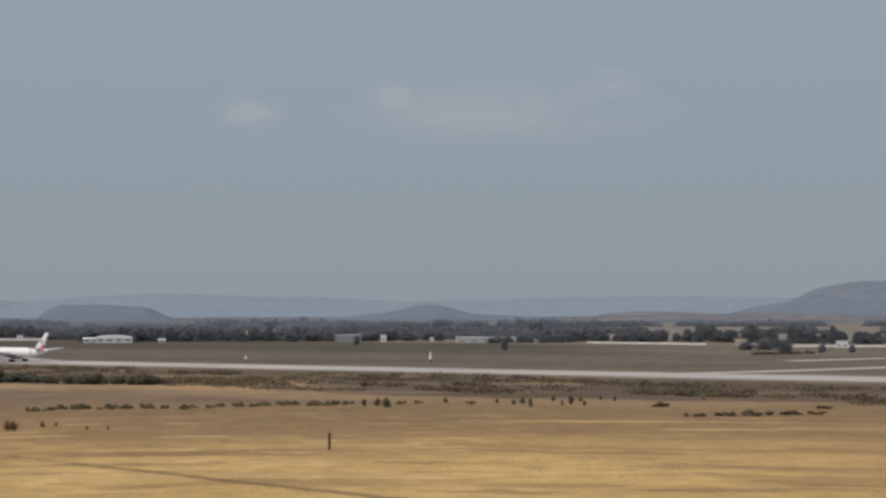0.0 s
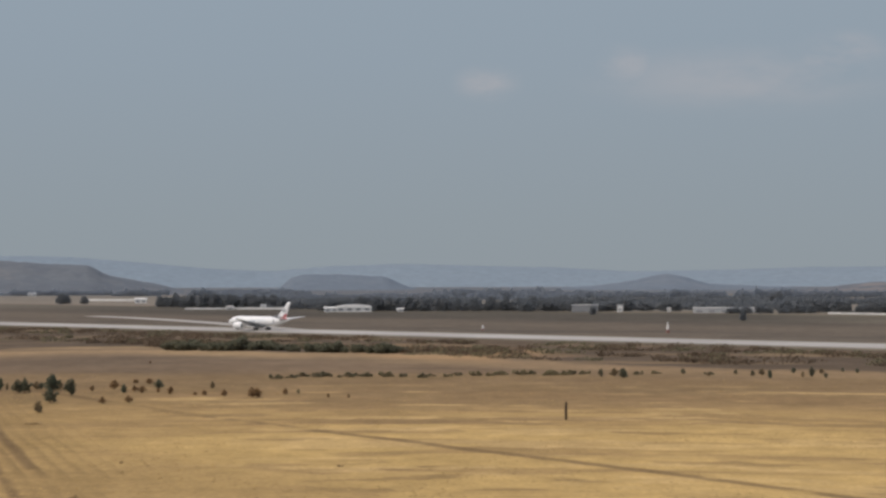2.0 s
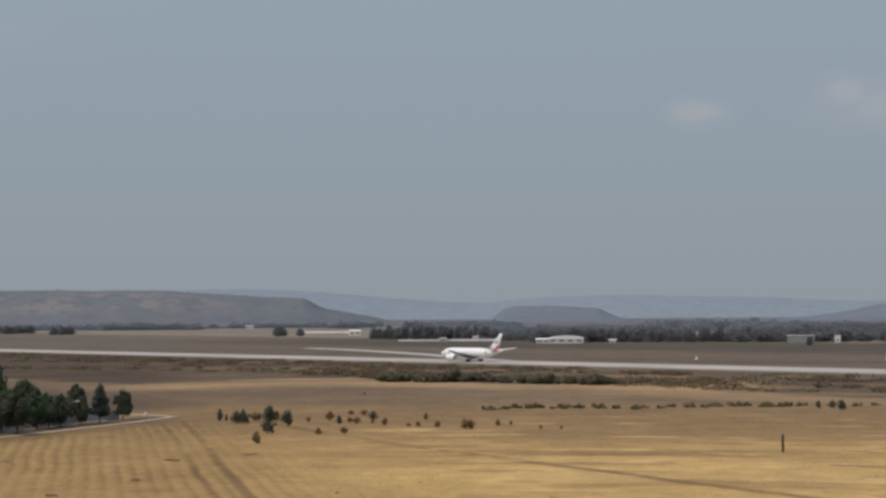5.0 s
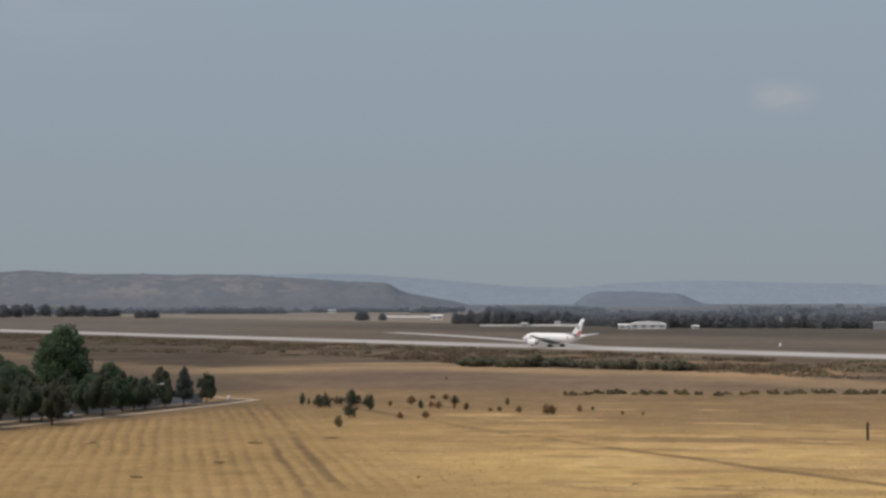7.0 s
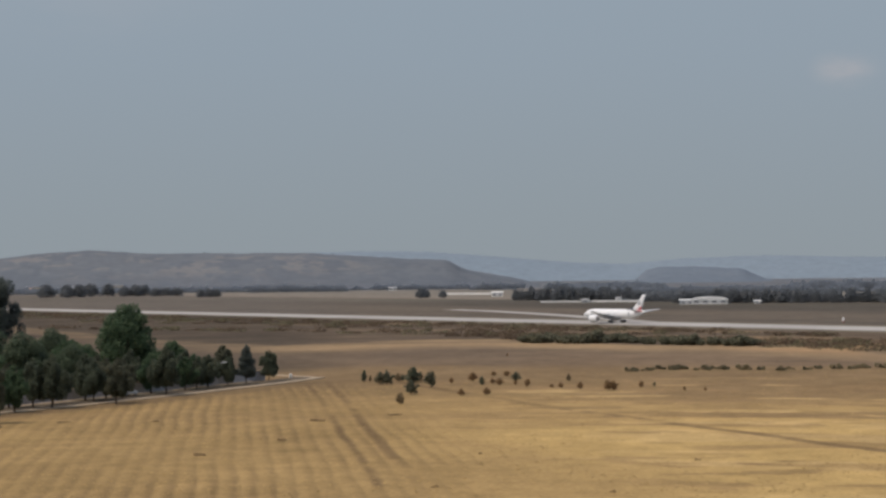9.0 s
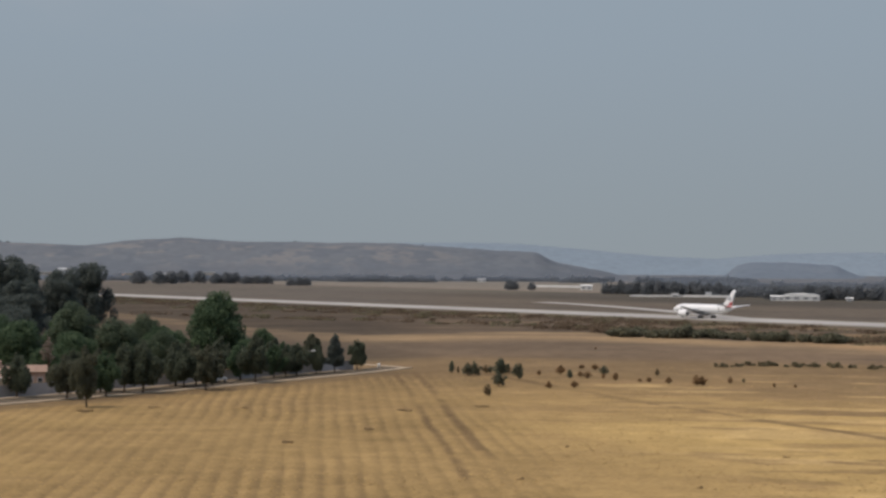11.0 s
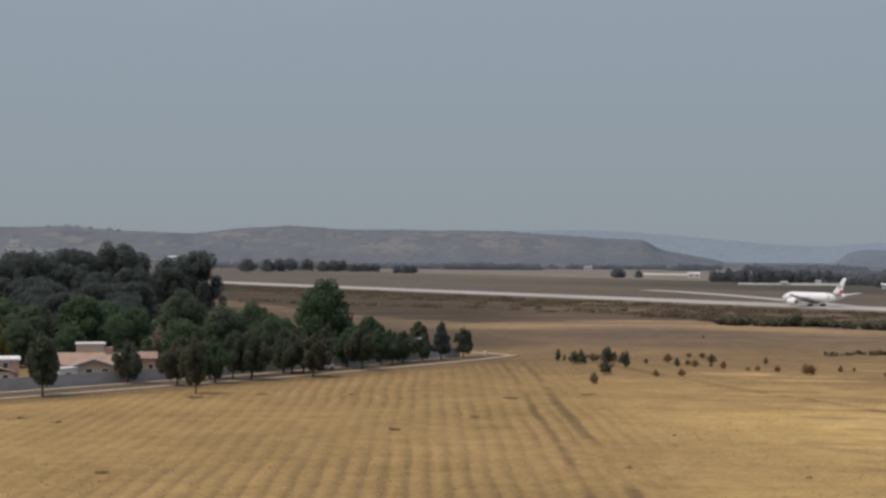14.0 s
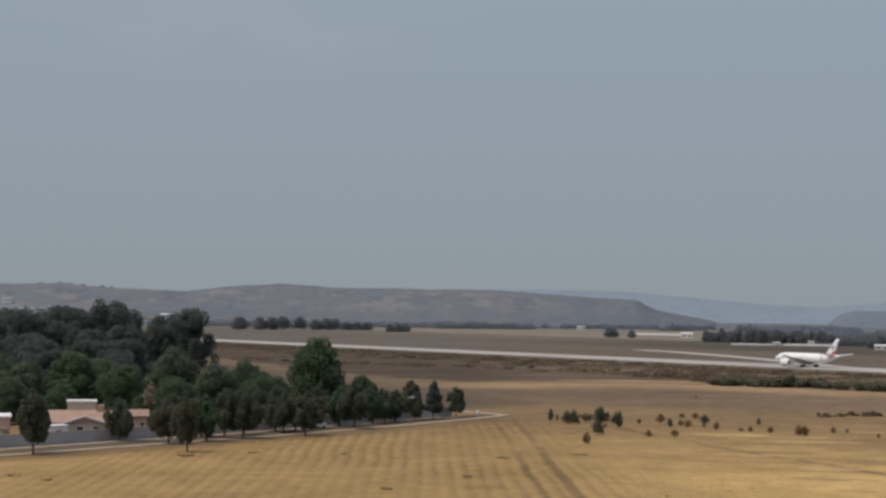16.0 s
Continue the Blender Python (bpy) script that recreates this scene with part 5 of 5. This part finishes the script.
def villa():
    h = tagged(new("house"), "cream single-storey house with pale tiled gable roofs behind the wall", "house")
    part("wall", box_mesh("wall", (-5.4, 0, -0.3), (5.4, 9, 3.0), CREAM, 0.03), h)
    part("roof", prism("roof", -5.4, 5.4, 0, 9, 3.02, 1.7, TILE, "x"), h, "pale terracotta tiled roof")
    part("porch_wall", box_mesh("porch_wall", (-2.9, -2.2, -0.3), (4.8, -0.03, 2.75), CREAM, 0.03), h)
    part("gable", gable_wall("gable", -2.9, 4.8, -2.1, 2.75, 1.15, PINK), h, "shaded gable end")
    part("porch_roof", prism("porch_roof", -2.9, 4.8, -2.2, 2.5, 2.78, 1.25, TILE, "y", 0.45), h, "pale tiled porch roof")
    for sx in (-1, 1):
        c = part("bargeboard", box_mesh("bargeboard", (-2.26, -0.06, -0.13), (2.26, 0.06, 0.13), WHITE_WALL, 0.01), h, "white bargeboard")
        c.matrix_basis = pose(0.95 + sx * 2.14, -2.72, 3.36, 0, sx * 18.0, 0)
    part("roof_block", box_mesh("roof_block", (-1.8, 4.6, 3.2), (2.9, 8.2, 6.0), CREAM, 0.03), h, "cream box-shaped upper storey")
    part("parapet", box_mesh("parapet", (-2.0, 4.4, 6.0), (3.1, 8.4, 6.28), WHITE_WALL, 0.02), h, "white parapet slab")
    part("chimney", box_mesh("chimney", (3.0, 3.6, 3.6), (4.3, 4.8, 5.6), TILE, 0.03), h, "tile-red chimney stack")
    for x in (-4.2, -2.7):
        window_on(h, x, -0.0, 1.2, 1.0, 1.2)
    for x in (0.2, 2.8):
        window_on(h, x, -2.2, 1.3, 1.2, 1.1)
    h.matrix_basis = pose(-84.9, 291.4, 0, 0, 0, 17)
    p = tagged(new("house"), "pink rendered house with flat parapet roof behind the wall", "house")
    part("wall", box_mesh("wall", (-5, 0, -0.3), (2.6, 8, 4.2), PINK, 0.03), p)
    part("parapet", box_mesh("parapet", (-5.2, -0.2, 4.2), (2.8, 8.2, 4.5), WHITE_WALL, 0.02), p, "white parapet")
    part("porch", box_mesh("porch", (-4, -2.0, -0.3), (1.6, -0.02, 2.5), CREAM, 0.03), p, "cream porch")
    part("porch_roof", prism("porch_roof", -4, 1.6, -2, 0, 2.6, 0.8, TILE, "y", 0.3), p, "red tiled porch roof")
    for x in (-2.8, 0.4):
        window_on(p, x, 0.0, 2.9, 1.0, 1.0)
        window_on(p, x, -2.0, 0.9, 1.1, 1.2)
    p.matrix_basis = pose(-95.4, 279.5, 0, 0, 0, 19)
    q = tagged(new("house"), "peach rendered single-storey house half hidden by trees", "house")
    part("wall", box_mesh("wall", (-1.7, 0, -0.3), (1.7, 5, 3.3), PINK, 0.03), q)
    part("roof", prism("roof", -1.7, 1.7, 0, 5, 3.32, 0.9, TILE, "x"), q, "tiled roof")
    for x in (-0.85, 0.8):
        window_on(q, x, 0.0, 1.0, 0.9, 1.2)
    q.matrix_basis = pose(-78.7, 306, 0, 0, 0, 15)
    v = tagged(new("garden_shed"), "white flat-roofed shed just behind the garden wall", "shed")
    part("wall", box_mesh("wall", (-1.9, 0, -0.2), (1.9, 2.4, 2.7), WHITE_WALL, 0.03), v)
    part("roof", box_mesh("roof", (-2.05, -0.15, 2.7), (2.05, 2.55, 2.84), WHITE_WALL, 0.02), v)
    part("door", box_mesh("door", (-0.5, -0.05, 0), (0.5, 0.03, 2.0), WOOD_DARK, 0.01), v, "dark wooden door")
    v.matrix_basis = pose(-86.1, 284.3, 0, 0, 0, 55)


villa()


# ---------------------------------------------------------------- airfield buildings
def ground_at(x, y):
    bpy.context.view_layer.update()
    hit, place, *_ = scene.ray_cast(bpy.context.evaluated_depsgraph_get(), (x, y, 900), (0, 0, -1))
    return place.z if hit else 0.0


FAR_OPENING = material("shaded_opening", (0.20, 0.205, 0.21), (0.26, 0.265, 0.27), 0.5, 0.7)


def block(kind, label, x, y, h, w, depth, mat, roof="flat", roof_mat=None, openings=3, z=0.0):
    """A low building: walls, a roof of its own and openings on the side towards the airfield."""
    b = tagged(new(kind), label, "building")
    part("wall", box_mesh("wall", (-w / 2, 0, -1), (w / 2, depth, h * (0.8 if roof == "gable" else 0.5) if roof != "flat" else h), mat, 0.05), b)
    rm = roof_mat or GREY_SHEET
    if roof == "gable":
        part("roof", prism("roof", -w / 2, w / 2, 0, depth, h * 0.8 + 0.02, h * 0.2, rm, "x", 0.5), b)
    elif roof == "arch":
        vs, fs = [], []
        for yy in (-0.4, depth + 0.4):
            for k in range(13):
                a = math.pi * k / 12
                vs.append((-w / 2 * 1.03 * math.copysign(abs(math.cos(a)) ** 0.8, math.cos(a)), yy, h * 0.5 + h * 0.5 * math.sin(a) ** 0.75))
        fs = [(k, k + 1, 14 + k, 13 + k) for k in range(12)] + [tuple(range(13)), tuple(range(25, 12, -1))]
        part("roof", mesh_from("roof", vs, fs, rm), b, "curved pale sheet roof")
    else:
        part("roof", box_mesh("roof", (-w / 2 - 0.3, -0.3, h), (w / 2 + 0.3, depth + 0.3, h + 0.25), rm, 0.03), b)
    for k in range(openings):
        cx = -w / 2 + w * (k + 0.5) / openings
        ow = w / openings * 0.5
        part("window", box_mesh("window", (cx - ow / 2, -0.12, h * 0.2), (cx + ow / 2, 0.06, h * 0.52), FAR_OPENING, 0.02), b, "dark opening")
    b.matrix_basis = pose(x, y, z, 0, 0, math.degrees(math.atan2(-x, y)))
    return b


block("hangar", "low white hangar with a curved pale roof", 199, 1143, 4.5, 23, 18, WHITE_WALL, "arch", WHITE_WALL, 4)
block("hangar_annex", "white annex with a sloping roof beside the hangar", 184.5, 1146, 3.2, 9, 10, WHITE_WALL, "gable", WHITE_WALL, 2)
block("shed", "small pale shed on the airfield", 224.2, 1202, 2.9, 7.8, 6, GREY_SHEET, "gable", GREY_SHEET, 2)
block("shed", "small white tent-roofed shed on the airfield", 229.2, 1140, 2.2, 4.4, 4, WHITE_WALL, "gable", WHITE_WALL, 1)
block("shelter", "rounded white shelter at the airfield edge", 130.2, 1256, 2.6, 6.0, 8, WHITE_WALL, "arch", WHITE_WALL, 1)
block("hut", "white hut with a dark opening at the airfield edge", 154.4, 1262, 3.3, 4.1, 4, WHITE_WALL, "flat", WHITE_WALL, 1)
block("farm_building", "white farm building below the hills", -11.1, 2306, 4.6, 10.3, 8, WHITE_WALL, "gable", GREY_SHEET, 2)
block("farm_building", "pale farm building beyond the airfield", 87.1, 1612, 4.6, 10.3, 8, WHITE_WALL, "gable", WHITE_WALL, 2)
block("terminal_canopy", "dark building under a white canopy", 338, 1085, 4.4, 16.6, 9, FAR_OPENING, "flat", WHITE_WALL, 5)
block("hut", "white hut beside the canopy building", 360, 1080, 4.3, 3.6, 4, WHITE_WALL, "flat", WHITE_WALL, 1)
block("depot", "long pale grey depot on the airfield", 411, 1030, 3.0, 38.8, 12, GREY_SHEET, "flat", WHITE_WALL, 5)
block("hut", "tiny white hut on the airfield", 393.7, 1082, 2.4, 2.6, 2.6, WHITE_WALL, "flat", WHITE_WALL, 1)
block("hut", "ochre hut among the trees", 505, 880, 3.4, 6.5, 5, OCHRE, "flat", OCHRE, 2)
block("hut", "white two-roomed hut beside the taxiway", 524.6, 808, 3.4, 6.1, 5, WHITE_WALL, "flat", WHITE_WALL, 2)
block("farm_building", "white farm building on the tan slope", 633, 1005, 3.4, 4.5, 5, WHITE_WALL, "gable", WHITE_WALL, 1)
for (xa, ya), (xb, yb), hh in (((459, 985), (497, 905), 0.9), ((505, 846), (560, 806), 1.0), ((137, 1262), (170, 1248), 1.3), ((40, 1800), (92, 1760), 1.8), ((100, 1272), (140, 1262), 1.1)):
    ln, ang = math.hypot(xb - xa, yb - ya), math.degrees(math.atan2(yb - ya, xb - xa))
    wl_ob = tagged(new("boundary_wall"), "low whitewashed boundary wall of the airfield", "wall", kind="structure")
    n = max(2, int(ln // 8))
    for k in range(n):
        for nm, lo, hi in (("panel", (ln * k / n + 0.2, -0.15, -0.6), (ln * (k + 1) / n - 0.2, 0.15, hh)), ("pillar", (ln * k / n - 0.2, -0.25, -0.6), (ln * k / n + 0.2, 0.25, hh + 0.2))):
            part(nm, box_mesh(nm, lo, hi, WHITE_WALL, 0.02), wl_ob)
    wl_ob.matrix_basis = pose(xa, ya, 0, 0, 0, ang)

# farm sheds on the slope beyond the tall trees
for brg, dist, hh, ww, kind_label in ((17.9, 2505, 4.5, 72, "long low white farm shed on the hill foot"), (18.5, 2570, 9.0, 13, "tall white farmhouse on the hill foot")):
    fx, fy = -math.sin(radians(brg)) * dist, math.cos(radians(brg)) * dist
    block("farm_building", kind_label, fx, fy, hh, ww, 10, WHITE_WALL, "flat", WHITE_WALL, 5, ground_at(fx, fy))

# hamlet at the foot of the long hill
r_h = random.Random(12)
for k in range(22):
    brg = radians(r_h.uniform(5.5, 18.5))
    dist = r_h.uniform(2385, 2440)
    hx, hy = -math.sin(brg) * dist, math.cos(brg) * dist
    block("farm_building", "small pale house of the hamlet under the hill", hx, hy, r_h.uniform(3, 5.5), r_h.uniform(9, 24), 9,
          r_h.choice((WHITE_WALL, OCHRE, CREAM)), r_h.choice(("flat", "gable")), r_h.choice((GREY_SHEET, TILE, WHITE_WALL)), 3, ground_at(hx, hy))["group"] = "hamlet houses"


# ---------------------------------------------------------------- small things
def field_post():
    p = tagged(new("field_post"), "dark weathered wooden post standing in dry grass", "post")
    part("shaft", mesh_from("shaft", *tube([(0, 0, -0.4), (0.02, 0, 0.6), (-0.02, 0.01, 1.6), (0.03, 0, 2.5), (0.02, 0, 2.75)], [0.17, 0.2, 0.22, 0.19, 0.08], 9), WOOD_DARK, True), p)
    part("collar", mesh_from("collar", *tube([(0, 0, 1.2), (0.0, 0, 1.28)], [0.25, 0.25], 9), WOOD_DARK), p, "dark band")
    p.matrix_basis = pose(79.3, 264.4, float(plain_height(np.array(79.3), np.array(264.4))))


field_post()


FADED_RED = material("faded_red_paint", (0.20, 0.095, 0.080), (0.27, 0.135, 0.110), 1.0, 0.8)


def runway_marker(x, y, h, label):
    p = tagged(new("runway_marker"), label, "marker")
    part("foot", box_mesh("foot", (-0.6, -0.5, -0.1), (0.6, 0.5, h * 0.3), FADED_RED, 0.04), p, "faded red lower half")
    part("mast", mesh_from("mast", *tube([(0, 0, h * 0.3), (0, 0, h * 0.62), (0, 0, h)], [0.55, 0.42, 0.12], 10), WHITE_WALL), p, "white tapered upper half")
    p.matrix_basis = pose(x, y, 0)


runway_marker(242.4, 667.9, 4.3, "red and white runway marker beside the runway")
runway_marker(180.6, 722.9, 2.2, "small red and white marker beside the runway")


def street_lamp(x, y, h=4.6):
    p = tagged(new("street_lamp"), "slim grey street lamp with a pale head", "lamp")
    part("pole", mesh_from("pole", *tube([(0, 0, -0.3), (0, 0, h - 0.3), (0.25, -0.1, h), (0.8, -0.2, h + 0.05)], [0.08, 0.06, 0.05, 0.04], 8), GREY_SHEET, True), p)
    part("head", box_mesh("head", (0.6, -0.42, h - 0.06), (1.4, -0.02, h + 0.16), WHITE_WALL, 0.05), p, "pale lamp head")
    p.matrix_basis = pose(x, y, 0.1, 0, 0, 30)
    return p


for lx, ly in ((-36.2, 353.5), (-53.5, 322.0), (-71.5, 294.0)):
    street_lamp(lx, ly)["group"] = "street lamps"


def bollard(x, y):
    p = tagged(new("bollard"), "short white bollard at the end of the street", "bollard")
    part("shaft", mesh_from("shaft", *tube([(0, 0, -0.2), (0, 0, 0.8), (0, 0, 0.95)], [0.26, 0.24, 0.12], 10), WHITE_WALL, True), p)
    p.matrix_basis = pose(x, y, 0.1)


bollard(-23.6, 377.6)


def car(x, y, turn):
    c = tagged(new("car"), "small white car on the street behind the trees", "car")
    bm = bmesh.new()
    prof = [(-2.0, 0.35), (-2.02, 0.8), (-1.75, 0.95), (-1.35, 1.42), (0.35, 1.46), (1.0, 0.98), (1.9, 0.82), (2.0, 0.35)]
    rows = [[bm.verts.new((px, sy * (0.84 if pz < 1.1 else 0.68), pz)) for px, pz in prof] for sy in (-1, 1)]
    n = len(prof)
    for i in range(n):
        bm.faces.new((rows[0][i], rows[0][(i + 1) % n], rows[1][(i + 1) % n], rows[1][i]))
    bm.faces.new(rows[0][::-1])
    bm.faces.new(rows[1])
    bmesh.ops.recalc_face_normals(bm, faces=bm.faces)
    bmesh.ops.bevel(bm, geom=bm.edges[:], offset=0.05, segments=2, affect="EDGES")
    part("body", bm_mesh("body", bm, WHITE_PAINT, True), c, "glossy white body")
    for sy in (-1, 1):
        part("side_window", box_mesh("side_window", (-1.2, sy * 0.765 - 0.03, 1.02), (0.45, sy * 0.765 + 0.03, 1.34), DARK_GLASS, 0.02), c, "dark side glass")
        for px in (-1.25, 1.25):
            w = part("wheel", turned("wheel", [(sy * 0.8 - 0.1, 0.05), (sy * 0.8 - 0.1, 0.3), (sy * 0.8 + 0.1, 0.3), (sy * 0.8 + 0.1, 0.05)], RUBBER, (px, 0.3), 16, "y"), c)
            part("rim", turned("rim", [(sy * 0.8 - 0.11, 0.02), (sy * 0.8 - 0.11, 0.17), (sy * 0.8 + 0.11, 0.17), (sy * 0.8 + 0.11, 0.02)], BARE_METAL, (px, 0.3), 12, "y"), w)
        part("headlight", box_mesh("headlight", (1.84, sy * 0.6 - 0.16, 0.62), (1.99, sy * 0.6 + 0.16, 0.76), WHITE_WALL, 0.02), c)
    c.matrix_basis = pose(x, y, 0.1, 0, 0, turn)


car(-50.4, 327.4, 58)


def grass_tufts():
    """Uncounted dry tufts over the near field."""
    r = np.random.default_rng(41)
    n = 16000
    rad, brg = 150 * (420 / 150) ** r.random(n), np.radians(r.uniform(-36, 21, n))
    x, y = -np.sin(brg) * rad, np.cos(brg) * rad
    keep = (fbm(x / 16, y / 22, 83) + 0.25 * (r.random(n) - 0.5) > 0.47) & ((track_distance(x, y, KERB_LINE) > 1.0)) & ((x > -14 + (y - 378) * 0.62) | (y > 430))
    x, y = x[keep], y[keep]
    n = len(x)
    z = plain_height(x, y)
    h, w = r.uniform(0.03, 0.11, n), r.uniform(0.12, 0.45, n)
    verts, faces = [], []
    for k in range(n):
        o = len(verts)
        a = r.random() * 3.14
        for i in range(3):
            b = a + i * 2.094
            verts.append((x[k] + math.cos(b) * w[k], y[k] + math.sin(b) * w[k], z[k] - 0.03))
        verts.append((x[k] + r.normal() * 0.06, y[k] + r.normal() * 0.06, z[k] + h[k]))
        faces += [(o, o + 1, o + 3), (o + 1, o + 2, o + 3), (o + 2, o, o + 3)]
    tagged(new("grass_tufts", mesh_from("grass_tufts", verts, faces, STRAW)), "dry straw-coloured grass tufts over the field", "grass", kind="stuff")


STRAW = material("dry_straw", (0.27, 0.185, 0.085), (0.40, 0.275, 0.115), 0.05, 0.9, per="island", vary=0.21, leaf=0.4)
grass_tufts()
